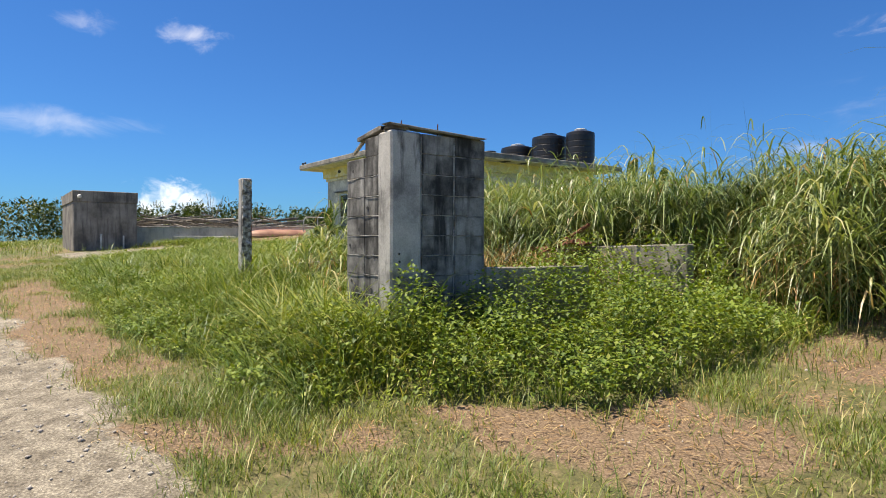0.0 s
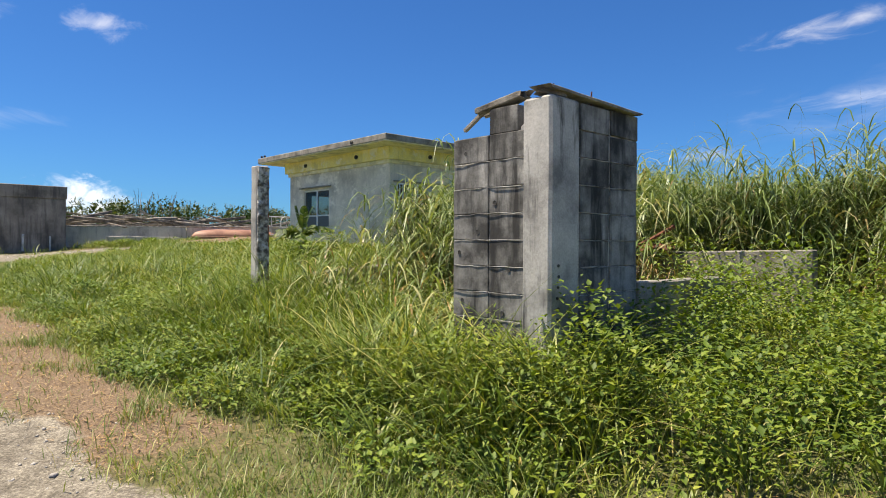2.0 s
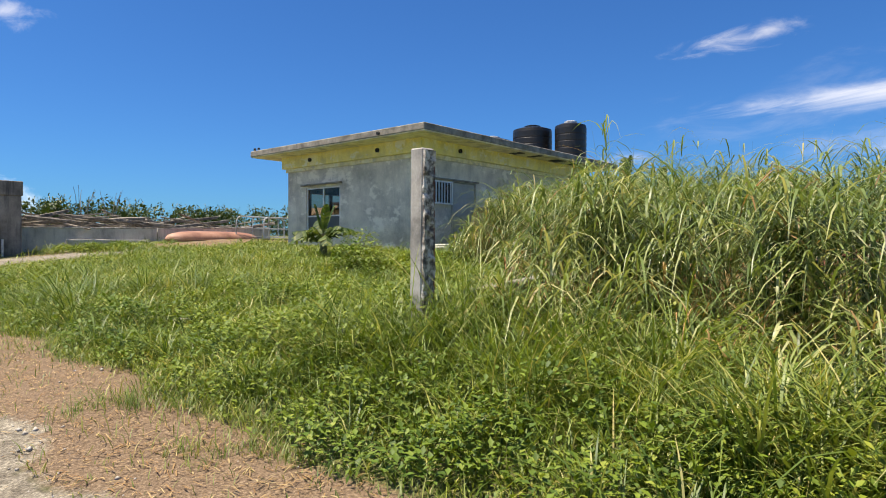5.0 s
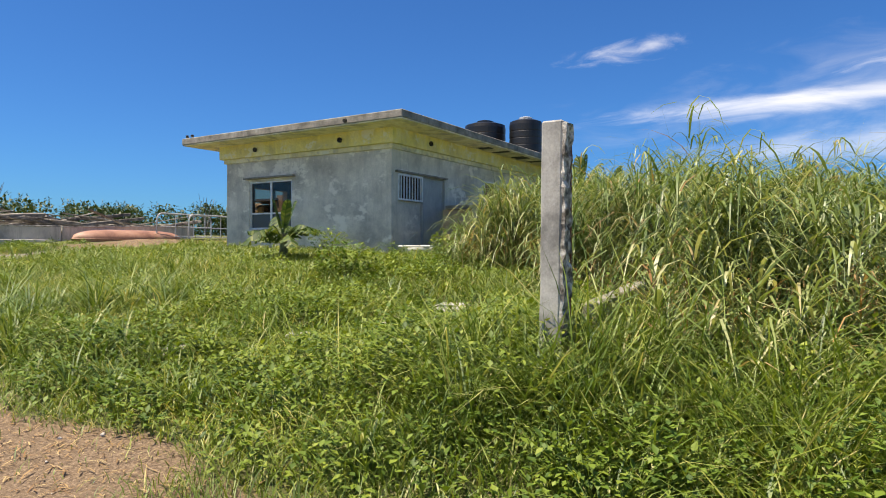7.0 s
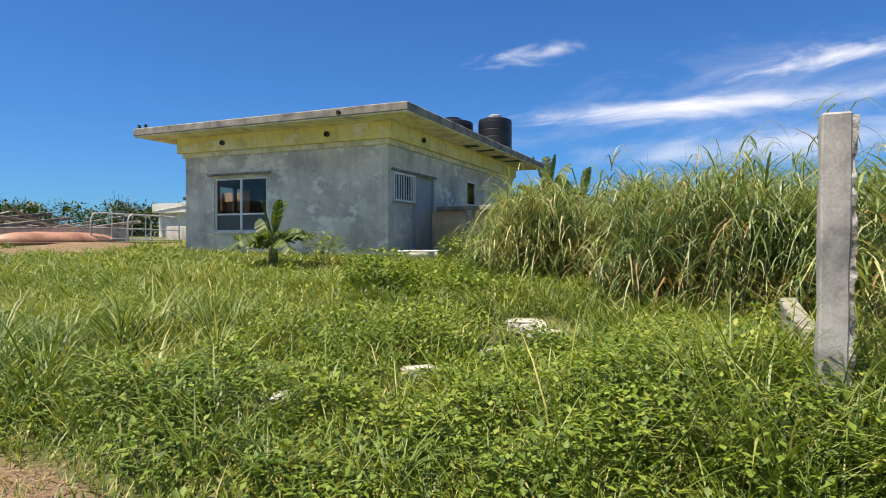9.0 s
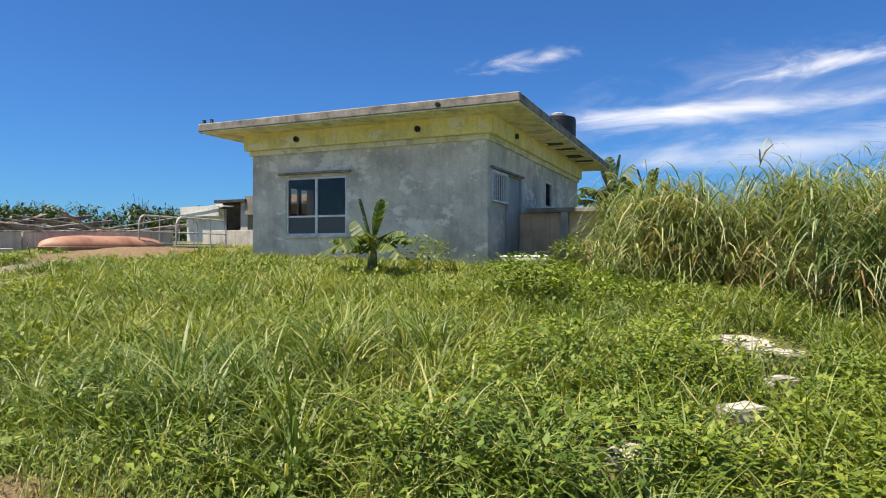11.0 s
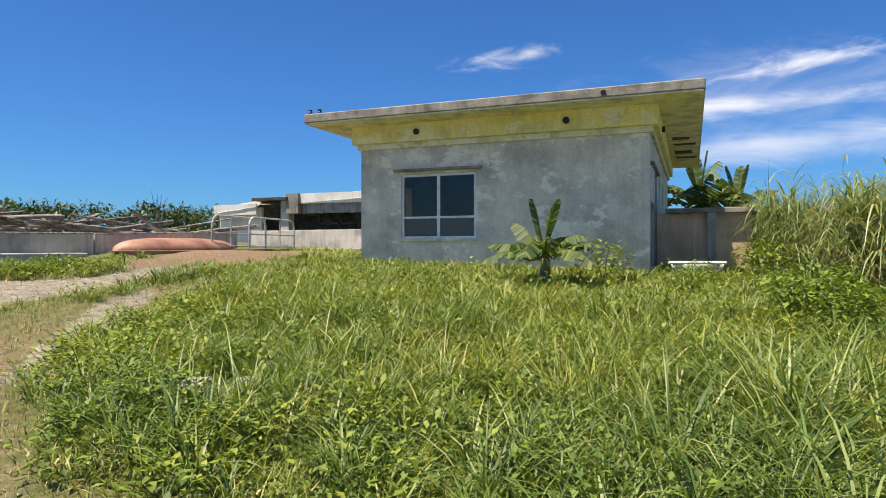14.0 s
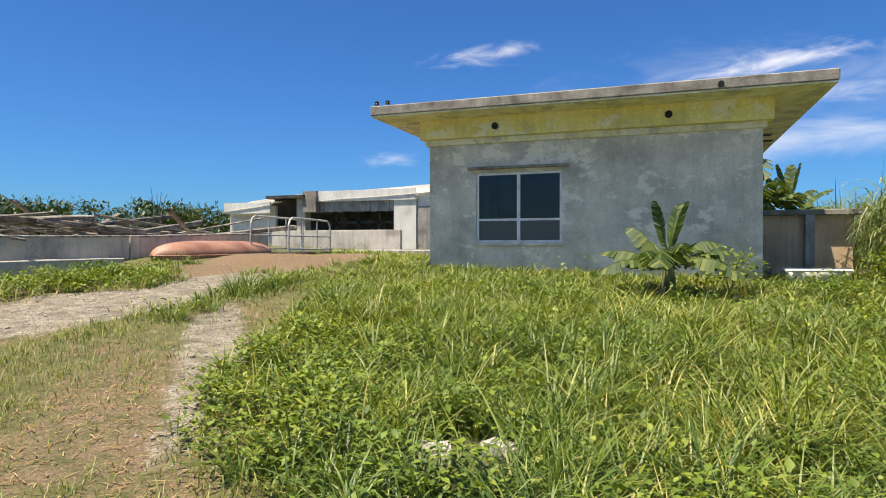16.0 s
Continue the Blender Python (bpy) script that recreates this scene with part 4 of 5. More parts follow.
# ---- farm building beyond ----
def farm():
    t = thing("farm_building", (-30.25, 22.0, 1.8), "low white farm shed with rounded sheet roofs and dark open bays", "farm shed")
    o = Vector((-31.0, 22.0, 1.8))

    def loc(bm):
        bmesh.ops.translate(bm, verts=bm.verts, vec=-o)
        return bm

    def vault(x0, x1, za, zb, drop, y0, y1):
        bm = bmesh.new()
        rows = []
        for i in range(9):
            k = i / 8
            x = lerp(x0, x1, k)
            z = lerp(za, zb, k)
            row = []
            for j in range(9):
                s = j / 8
                row.append(bm.verts.new((x, lerp(y0, y1, s), z - drop * (1 - math.sin(math.pi * (0.12 + 0.76 * s))) + random.uniform(-0.01, 0.01))))
            rows.append(row)
        for a, b in zip(rows, rows[1:]):
            for j in range(8):
                bm.faces.new((a[j], b[j], b[j + 1], a[j + 1]))
        bmesh.ops.solidify(bm, geom=bm.faces[:], thickness=0.04)
        return bm
    part("roof", loc(vault(-36.1, -33.75, 4.0, 4.25, 1.0, 21.6, 27)), M_WHITE, t, "white rounded sheet roof")
    part("roof", loc(vault(-31.55, -26.0, 4.3, 4.55, 0.9, 21.6, 27)), M_WHITE, t, "white rounded sheet roof")
    part("wall", loc(box(-36.05, -33.8, 22.0, 22.15, 1.7, 3.62)), M_WHITE, t, "stained pale wall")
    part("wall", loc(box(-28.35, -27.45, 21.7, 21.9, 1.7, 3.9)), M_WHITE, t, "white end wall")
    part("roof", loc(box(-33.85, -32.1, 21.4, 25, 3.86, 3.98)), M_SHADE, t, "dark flat roof between the vaults")
    part("pillar", loc(box(-32.6, -32.2, 21.7, 22.1, 1.7, 3.86)), M_GREYWALL, t)
    part("block", loc(box(-32.2, -31.6, 21.5, 25, 3.3, 4.12)), M_DARKWALL, t)
    for k in range(16):
        x = -31.55 + k * 0.2
        part("sheet", loc(box(x, x + 0.19, 21.75 + 0.01 * (k % 2), 21.78 + 0.01 * (k % 2), 3.28 + random.uniform(0, .03), 3.72)), M_GREYBAND, t)
    # near-black sheet behind the open bays: their inner shade put into colour
    part("bay_shade_back", loc(box(-36.0, -28.4, 23.4, 23.6, 1.7, 3.85)), M_SHADE, t)
    part("fascia", loc(box(-31.58, -27.45, 21.64, 21.70, 3.70, 4.12)), M_WHITE, t, "white sheet front of the vault")
    part("fascia", loc(box(-36.08, -33.8, 21.64, 21.70, 3.3, 3.75)), M_WHITE, t, "white sheet front of the vault")
    # near-black sheets added over the bays, to keep their inside dark
    part("bay_shade_top", loc(box(-31.5, -28.4, 21.8, 23.4, 3.74, 3.78)), M_SHADE, t)
    part("bay_shade_top", loc(box(-33.7, -32.2, 21.8, 23.4, 3.78, 3.84)), M_SHADE, t)
    part("side_wall", loc(box(-26.1, -26.0, 21.9, 26.6, 1.7, 3.9)), M_WHITE, t)
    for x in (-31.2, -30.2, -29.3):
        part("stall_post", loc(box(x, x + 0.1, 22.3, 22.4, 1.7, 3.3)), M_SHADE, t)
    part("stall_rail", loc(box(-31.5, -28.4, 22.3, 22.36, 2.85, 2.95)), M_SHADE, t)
    part("wall", loc(box(-27.44, -26.1, 21.82, 21.9, 1.7, 3.95)), M_WHITE, t, "white end wall")
    part("door", loc(box(-27.4, -26.6, 21.75, 21.8, 1.8, 3.45)), M_GREYBAND, t, "grey boarded door")
    return t


random.seed(9)
farm()
tagged(part("yard_wall", box(-30.4, -25.7, 17.95, 18.1, 1.3, 2.49, 0.012, 0.006, 3), M_GREYWALL), "stained low concrete yard wall", "concrete wall")
tagged(part("yard_slab", box(-30.4, -22.2, 15.5, 17.95, 1.5, 1.87, 0.02), M_MORTAR), "pale concrete slab beside the house", "slab")

# ---- growth ----
def blades(base, h, w, ang, lean, droop, seg=3, twist=None, curl=1.6):
    """Ribbons that rise from base, lean over towards ang and taper to a tip. Arrays, one entry a blade."""
    n = len(base)
    s = np.linspace(0, 1, seg + 1)[None, :]
    d = np.stack([np.cos(ang), np.sin(ang)], -1)
    out = (lean * h)[:, None] * s ** curl
    up = h[:, None] * (s - droop[:, None] * s ** 2.4)
    px = base[:, 0, None] + d[:, 0, None] * out
    py = base[:, 1, None] + d[:, 1, None] * out
    pz = base[:, 2, None] + up
    tw = ang + math.pi / 2 if twist is None else twist
    side = np.stack([np.cos(tw), np.sin(tw)], -1)
    width = w[:, None] * np.minimum(1.0, 0.55 + 2.2 * s) * (1 - s ** 2.2) ** 0.8 * 0.5
    L = np.stack([px - side[:, 0, None] * width, py - side[:, 1, None] * width, pz], -1)
    R = np.stack([px + side[:, 0, None] * width, py + side[:, 1, None] * width, pz], -1)
    V = np.concatenate([np.stack([L[:, :-1], R[:, :-1]], 2).reshape(n, -1, 3), L[:, -1:, :]], 1)
    k = 2 * seg + 1
    T = []
    for i in range(seg - 1):
        a = 2 * i
        T += [(a, a + 1, a + 3), (a, a + 3, a + 2)]
    a = 2 * (seg - 1)
    T.append((a, a + 1, a + 2))
    T = np.array(T)[None] + (np.arange(n) * k)[:, None, None]
    return V.reshape(-1, 3), T.reshape(-1, 3)


def leaves(c, size, ang, pitch, seed_fold=0.25, narrow=0.55):
    """Small folded leaves: two rows of triangles about a midrib."""
    n = len(c)
    f = np.stack([np.cos(ang) * np.cos(pitch), np.sin(ang) * np.cos(pitch), np.sin(pitch)], -1)
    s = np.stack([-np.sin(ang), np.cos(ang), np.zeros(n)], -1)
    u = np.cross(f, s)
    L = size[:, None]
    P = [c, c + f * L * 0.45 + s * L * narrow * 0.5 + u * L * seed_fold * 0.4, c + f * L, c + f * L * 0.45 - s * L * narrow * 0.5 + u * L * seed_fold * 0.4, c + f * L * 0.5]
    V = np.stack(P, 1)
    T = np.array([(0, 1, 4), (1, 2, 4), (0, 4, 3), (4, 2, 3)])[None] + (np.arange(n) * 5)[:, None, None]
    return V.reshape(-1, 3), T.reshape(-1, 3)


def join(parts):
    V, T, k = [], [], 0
    for v, t in parts:
        V.append(v), T.append(t + k)
        k += len(v)
    return np.concatenate(V), np.concatenate(T)


def scatter(n, x0, x1, y0, y1, keep):
    x, y = rng.uniform(x0, x1, n), rng.uniform(y0, y1, n)
    k = keep(x, y) > rng.random(n)
    return x[k], y[k]


def blocked(x, y):
    """1 where walls, house or other solid things stand."""
    b = (x > -22.1) & (x < -16.4) & (y > 10.75) & (y < 19.4)
    b |= (x > -6.22) & (x < -5.15) & (y > 3.38) & (y < 3.65)
    b |= (x > -5.45) & (x < -5.15) & (y > 3.38) & (y < 6.22)
    b |= (x > -28.1) & (x < -27.1) & (y > 5) & (y < 14.1)
    b |= (x > -27.5) & (x < -25.8) & (y > 9.4) & (y < 15.0)
    b |= (x > -30.4) & (x < -26.2) & (y > 2.8) & (y < 5.05)
    b |= (x > -9.78) & (x < -9.57) & (y > 4.25) & (y < 5.85)
    b |= (x > -7.55) & (x < -4.8) & (y > 7.72) & (y < 7.93)
    b |= (x > -16.45) & (x < -14.6) & (y > 12.7) & (y < 14.6)
    b |= x < -28.0
    b |= (x < -22.1) & (y > 15.4)
    return b


def tallness(x, y):
    """1 where the cane-like tall grass stands."""
    edge = np.interp(x, [-15.2, -14.6, -14.0, -13.0, -11.2, -9.9, -9.35, -9.2, -6.3, -6.2, -5.0, -3.6, -2.2, 3.0], [30, 10.6, 9.8, 9.1, 7.9, 6.7, 6.3, 4.0, 3.9, 6.6, 8.2, 7.7, 7.9, 8.2])
    return smooth(-0.5, 1.25, y - edge + 0.75 * wob(x, y, 0.9) + 0.25 * wob(x, y, 3.1))


def weediness(x, y):
    """1 where broad-leaved creeping weeds cover the ground rather than grass."""
    a = 1 - smooth(0.6, 1.1, np.hypot((x + 4.0) / 2.6, (y - 4.6) / 2.7))
    b = (1 - smooth(0.5, 1.1, np.hypot((x + 11.7) / 2.8, (y - 3.8) / 2.2))) * 0.9
    c = (1 - smooth(0.5, 1.1, np.hypot((x + 20.6) / 1.3, (y - 3.9) / 1.9))) * 0.9
    d = (1 - smooth(0.4, 1.0, np.hypot((x + 13.8) / 1.4, (y - 8.0) / 1.9))) * 0.8
    e = (1 - smooth(0.4, 1.0, np.abs(y - weed_edge(x) - 0.5) / 0.7)) * smooth(-0.3, 0.5, wob(x, y, 0.7, 1.0)) * 0.5
    f = (1 - smooth(0.5, 1.1, np.hypot((x + 26.0) / 1.4, (y - 7.2) / 2.2))) * 0.9
    g = lerp(0.08 + 0.25 * smooth(0.1, 0.6, wob(x, y, 0.5, 2.0)), 0.16 + 0.5 * smooth(-0.1, 0.5, wob(x, y, 0.5, 2.0)), smooth(-15.8, -14.2, x))
    k = 1 - smooth(0.5, 1.1, np.hypot((x + 5.4) / 2.3, (y - 7.0) / 0.75))
    return np.clip(np.maximum.reduce([a, b, c, d, e, f, g, k]), 0, 1)


def clearing(x, y):
    c = 1.0
    for px, py, r in ((-12.15, 6.2, 0.8), (-12.1, 4.8, 0.25), (-12.98, 2.9, 0.25), (-18.85, 3.1, 0.35), (-12.4, 3.9, 0.25)):
        c = c * smooth(0.55, 1.1, np.hypot(x - px, (y - py) * 0.8) / r)
    return c


def meadow_zone(x, y):
    side = (1 - smooth(-23.2, -22.6, x)) * (1 - track_gravel(x, y)) * (1 - dirtness(x, y)) * smooth(4.8, 6.2, y) * smooth(-27.4, -27.0, x)
    return np.clip(np.maximum(growth(x, y), side), 0, 1) * ~blocked(x, y) * (y < 15.2) * clearing(x, y)


def near_post(x, y):
    return (1 - smooth(0.6, 1.2, np.hypot((x + 9.0) / 2.4, (y - 3.9) / 1.9)))


def by_ruin(x, y):
    """1 in the rank growth round the foot of the block walls."""
    return 1 - smooth(0.55, 1.1, np.hypot((x + 5.7) / 1.7, (y - 3.0) / 0.9))


def grass_meadow():
    out = []
    # fine short blades between the weeds, coarser further off
    for n, y0, y1, ws in ((170000, 1.3, 4.2, 1.1), (100000, 4.2, 7.5, 1.5), (62000, 7.5, 15.2, 2.2)):
        x, y = scatter(n, -27.2, -2.3, y0, y1, lambda x, y: meadow_zone(x, y) * (1 - 0.93 * tallness(x, y)) * (1 - 0.72 * weediness(x, y)))
        m = len(x)
        patch = 0.8 + 0.3 * wob(x, y, 0.9, 3.0) + 0.25 * wob(x, y, 3.6, 1.0)
        front = smooth(0.0, 0.9, y - weed_edge(x)) * 0.6 + 0.4
        tall = (1 + 1.2 * near_post(x, y) + 1.3 * by_ruin(x, y)) * (1 - 0.5 * smooth(6.0, 9.0, y) * smooth(-14.0, -16.5, x))
        h = rng.gamma(5.0, 0.046, m) * patch * front * tall + 0.05
        ang = rng.uniform(0, 2 * np.pi, m)
        base = np.stack([x, y, ground_z(x, y) - 0.02], -1)
        out.append(blades(base, h, rng.uniform(0.006, 0.012, m) * ws, ang, rng.uniform(0.3, 1.1, m), rng.uniform(0.1, 0.6, m), 3, ang + np.pi / 2 + rng.normal(0, 0.5, m)))
    V, T = join(out)
    tagged(soup("meadow_grass", V, T, M_GRASS), "bright green ankle to knee high wild grass", "grass", kind="stuff")


def tufts():
    """Coarse clumps of arching blades, small ones all over the meadow and great ones here and there."""
    out = []
    cx, cy = scatter(4300, -26.5, -2.6, 1.9, 10.7, lambda x, y: meadow_zone(x, y) * (1 - 0.8 * tallness(x, y)) * (1 - 0.8 * weediness(x, y)))
    bx = np.concatenate([rng.normal(-14.9, 0.35, 9), rng.normal(-14.8, 0.6, 8), rng.normal(-15.3, 0.35, 6), rng.uniform(-10.6, -7.0, 26), rng.uniform(-10.4, -9.1, 26), rng.uniform(-6.9, -4.7, 46), rng.uniform(-5.0, -4.7, 6), rng.uniform(-15.9, -15.0, 5)])
    by = np.concatenate([rng.normal(4.2, 0.35, 9), rng.normal(2.45, 0.2, 8), rng.normal(3.9, 0.3, 6), rng.uniform(3.0, 4.6, 26), rng.uniform(2.8, 4.3, 26), rng.uniform(2.6, 3.3, 46), rng.uniform(3.6, 4.6, 6), rng.uniform(2.4, 2.9, 5)])
    size = np.concatenate([rng.uniform(0.45, 0.85, len(cx)), rng.uniform(0.95, 1.45, len(bx))])
    cx, cy = np.concatenate([cx, bx]), np.concatenate([cy, by])
    k = ~blocked(cx, cy)
    cx, cy, size = cx[k], cy[k], size[k]
    for k in range(24):
        m = len(cx)
        ang = rng.uniform(0, 2 * np.pi, m)
        r = rng.uniform(0, 0.12, m) * size
        x, y = cx + np.cos(ang) * r, cy + np.sin(ang) * r
        h = rng.uniform(0.35, 0.72, m) * size * (1 - 0.45 * smooth(6.0, 9.0, cy) * smooth(-14.0, -16.5, cx))
        base = np.stack([x, y, ground_z(x, y) - 0.02], -1)
        out.append(blades(base, h, rng.uniform(0.010, 0.018, m) * (0.6 + 0.4 * size), ang, rng.uniform(0.3, 1.2, m), rng.uniform(0.2, 0.75, m), 4))
    V, T = join(out)
    tagged(soup("coarse_grass_tufts", V, T, M_TUFT), "coarse arching green grass tufts in the meadow", "grass", kind="stuff")


def verge():
    x, y = scatter(620000, -24.5, 2.5, 0.5, 9.0, lambda x, y: (1 - growth(x, y)) * (1 - track_gravel(x, y)) * (1 - dirtness(x, y) * (0.94 - 0.6 * smooth(0.25, 0.6, wob(x, y, 2.1, 0.3) + 0.3 * wob(x, y, 5.0, 1.1)))) * ~blocked(x, y)
                   * (0.55 + 0.45 * smooth(-0.35, 0.35, wob(x, y, 1.3, 0.7) + 0.5 * wob(x, y, 4.0, 0.2))) * np.where(x < -19.0, 0.34 + 0.4 * smooth(-0.1, 0.4, wob(x, y, 1.0, 1.7) + 0.4 * wob(x, y, 3.0, 0.9)), 1.0) * np.where(x > -3.6, 0.25 + 0.75 * smooth(-0.2, 0.35, wob(x, y, 1.2, 2.9)), 1.0))
    m = len(x)
    ang = rng.uniform(0, 2 * np.pi, m)
    h = (rng.gamma(4.0, 0.021, m) * (1 + 0.6 * wob(x, y, 1.3, 0.7)) + 0.02) * np.where(x < -18.5, 0.62, 1.0)
    base = np.stack([x, y, ground_z(x, y) - 0.01], -1)
    V, T = blades(base, h, rng.uniform(0.004, 0.009, m), ang, rng.uniform(0.3, 1.2, m), rng.uniform(0.05, 0.4, m), 2)
    x, y = scatter(26000, -48.0, -24.5, -8.0, 8.0, lambda x, y: ~((x > -30.6) & (x < -26.1) & (y > 2.6)) * ~((x < -27) & (y > 4.5)) * (0.3 + 0.7 * smooth(-0.3, 0.4, wob(x, y, 0.5, 0.7))) * (1 - track_gravel(x, y)) * smooth(-1.5, 0.3, y + 0.06 * (x + 24)))
    m = len(x)
    base = np.stack([x, y, ground_z(x, y) - 0.01], -1)
    V, T = join([(V, T), blades(base, rng.gamma(4.0, 0.045, m) + 0.05, rng.uniform(0.012, 0.03, m), rng.uniform(0, 2 * np.pi, m), rng.uniform(0.3, 1.2, m), rng.uniform(0.05, 0.4, m), 2)])
    tagged(soup("verge_grass", V, T, M_VERGE), "short sparse grass along the road verge", "grass", kind="stuff")
    x, y = scatter(150000, -26.5, 2.0, 0.3, 12.5, lambda x, y: np.clip(dirtness(x, y) * 1.2, 0, 1) * (1 - track_gravel(x, y)) * ~blocked(x, y) * (1 - 0.6 * growth(x, y)))
    m = len(x)
    base = np.stack([x, y, ground_z(x, y) + rng.uniform(0.003, 0.02, m)], -1)
    V, T = blades(base, rng.uniform(0.008, 0.03, m), rng.uniform(0.004, 0.012, m), rng.uniform(0, 2 * np.pi, m), rng.uniform(2.0, 4.5, m), rng.uniform(0.3, 1.0, m), 2, curl=1.0)
    tagged(soup("dead_straw", V, T, M_DRY), "dead brown straw lying on the bare earth", "straw", kind="stuff")


def weeds():
    cx, cy = scatter(92000, -27.2, -2.4, 1.3, 10.6, lambda x, y: meadow_zone(x, y) * (1 - 0.85 * tallness(x, y) * ~((x > -9) & (x < -4.6) & (y > 5.8) & (y < 7.7))) * (0.10 + 0.9 * weediness(x, y)) * np.where(y > 6, 0.6, 1.0) * (1 - 0.93 * smooth(7.6, 8.4, y) * smooth(-15.6, -16.4, x)) * (0.25 + 0.75 * smooth(-0.35, 0.2, wob(x, y, 3.3, 0.4))))
    m = len(cx)
    lift = 0.17 + 0.22 * smooth(-0.6, 0.8, wob(cx, cy, 1.1, 4.0)) * smooth(0.0, 0.8, cy - weed_edge(cx))
    wallside = np.maximum(1 - smooth(0.5, 1.2, np.hypot((cx + 4.9) / 0.9, (cy - 5.4) / 1.3)), 1 - smooth(0.5, 1.1, np.hypot((cx + 5.6) / 2.4, (cy - 7.3) / 0.6)))
    lift = lift * (0.72 + 0.5 * smooth(-0.3, 0.6, wob(cx, cy, 3.3, 0.4)))
    lift = lift + 0.28 * (1 - smooth(0.5, 1.1, np.hypot((cx + 5.4) / 2.0, (cy - 7.2) / 0.6))) + 0.36 * wallside + 0.22 * near_post(cx, cy) + 0.16 * by_ruin(cx, cy) + 0.25 * (1 - smooth(0.5, 1.1, np.hypot((cx + 4.2) / 2.4, (cy - 5.0) / 2.4)))
    out = []
    for k in range(7):
        ang = rng.uniform(0, 2 * np.pi, m)
        r = rng.uniform(0.01, 0.09, m)
        z = ground_z(cx, cy) + lift * rng.uniform(0.25, 1.0, m) * (1 if k < 5 else 0.75)
        c = np.stack([cx + np.cos(ang) * r, cy + np.sin(ang) * r, z], -1)
        out.append(leaves(c, rng.uniform(0.03, 0.068, m) * np.where(cy > 6, 1.2, 1.0), ang + rng.normal(0, 0.5, m), rng.normal(0.15, 0.4, m), narrow=0.62))
    V, T = join(out)
    tagged(soup("creeping_weeds", V, T, M_WEED), "low bright green broad-leaved weeds covering the ground", "weeds", kind="stuff")


def tall_grass():
    """Cane grass: upright stems, each with long leaves that arch over."""
    cx, cy = scatter(20500, -15.3, 2.0, 3.6, 16.0, lambda x, y: tallness(x, y) * ~blocked(x, y) * np.where(y > 11, 0.55, 1.0) * (0.15 + 0.85 * smooth(-0.4, 0.3, wob(x, y, 2.0, 1.5))) * (1 - 0.94 * ((x > -9.0) & (x < -4.6) & (y > 5.6) & (y < 7.7))))
    m = len(cx)
    near = (cy < 6.5) & (cx < -5.5)
    h = rng.uniform(1.25, 2.1, m) * (1 + 0.2 * wob(cx, cy, 0.7, 2.2)) + 0.55 * smooth(-5.5, -2.5, cx)
    h = np.where(near, h * (0.58 + 0.45 * smooth(3.9, 4.9, cy)), h)
    h = np.where(cx < -12.2, h * 0.86, h) * (0.38 + 0.62 * tallness(cx, cy)) * np.where(rng.random(m) < 0.07, 1.28, 1.0)
    h = h * (1 + 0.15 * wob(cx, cy, 2.3, 1.0))
    gz = ground_z(cx, cy)
    base = np.stack([cx, cy, gz - 0.05], -1)
    lean_a = rng.uniform(0, 2 * np.pi, m)
    stem = blades(base, h * 0.9, rng.uniform(0.008, 0.014, m), lean_a, rng.uniform(0.02, 0.30, m), np.zeros(m), 3)
    tagged(soup("cane_stems", *stem, M_CANE), "yellow-green upright stems of tall cane grass", "tall grass", kind="stuff")
    out = []
    for k in range(14):
        f = rng.uniform(0.12, 0.80, m) if k < 11 else rng.uniform(0.7, 0.88, m)
        ang = rng.uniform(0, 2 * np.pi, m)
        b = np.stack([cx + np.cos(lean_a) * 0.1 * h * f ** 1.6, cy + np.sin(lean_a) * 0.1 * h * f ** 1.6, gz + h * f * 0.9], -1)
        L = rng.uniform(0.6, 1.15, m) * np.where(near, 0.85, 1.0)
        out.append(blades(b, L * 0.68, rng.uniform(0.013, 0.030, m), ang, rng.uniform(0.5, 1.6, m), rng.uniform(0.5, 1.7, m), 4, curl=1.25))
    V, T = join(out)
    tagged(soup("cane_leaves", V, T, M_CANE), "long arching yellow-green leaves of tall cane grass", "tall grass", kind="stuff")
    # dead leaves low down
    x, y = scatter(34000, -14.5, 1.0, 3.6, 10.5, lambda x, y: tallness(x, y) * ~blocked(x, y) * 0.6)
    n = len(x)
    b = np.stack([x, y, ground_z(x, y) + rng.uniform(0, 0.5, n)], -1)
    V, T = blades(b, rng.uniform(0.25, 0.6, n), rng.uniform(0.006, 0.016, n), rng.uniform(0, 2 * np.pi, n), rng.uniform(0.2, 1.0, n), rng.uniform(0.2, 1.1, n), 3)
    tagged(soup("dead_cane", V, T, M_DRY), "dry brown dead leaves among the tall grass", "tall grass", kind="stuff")


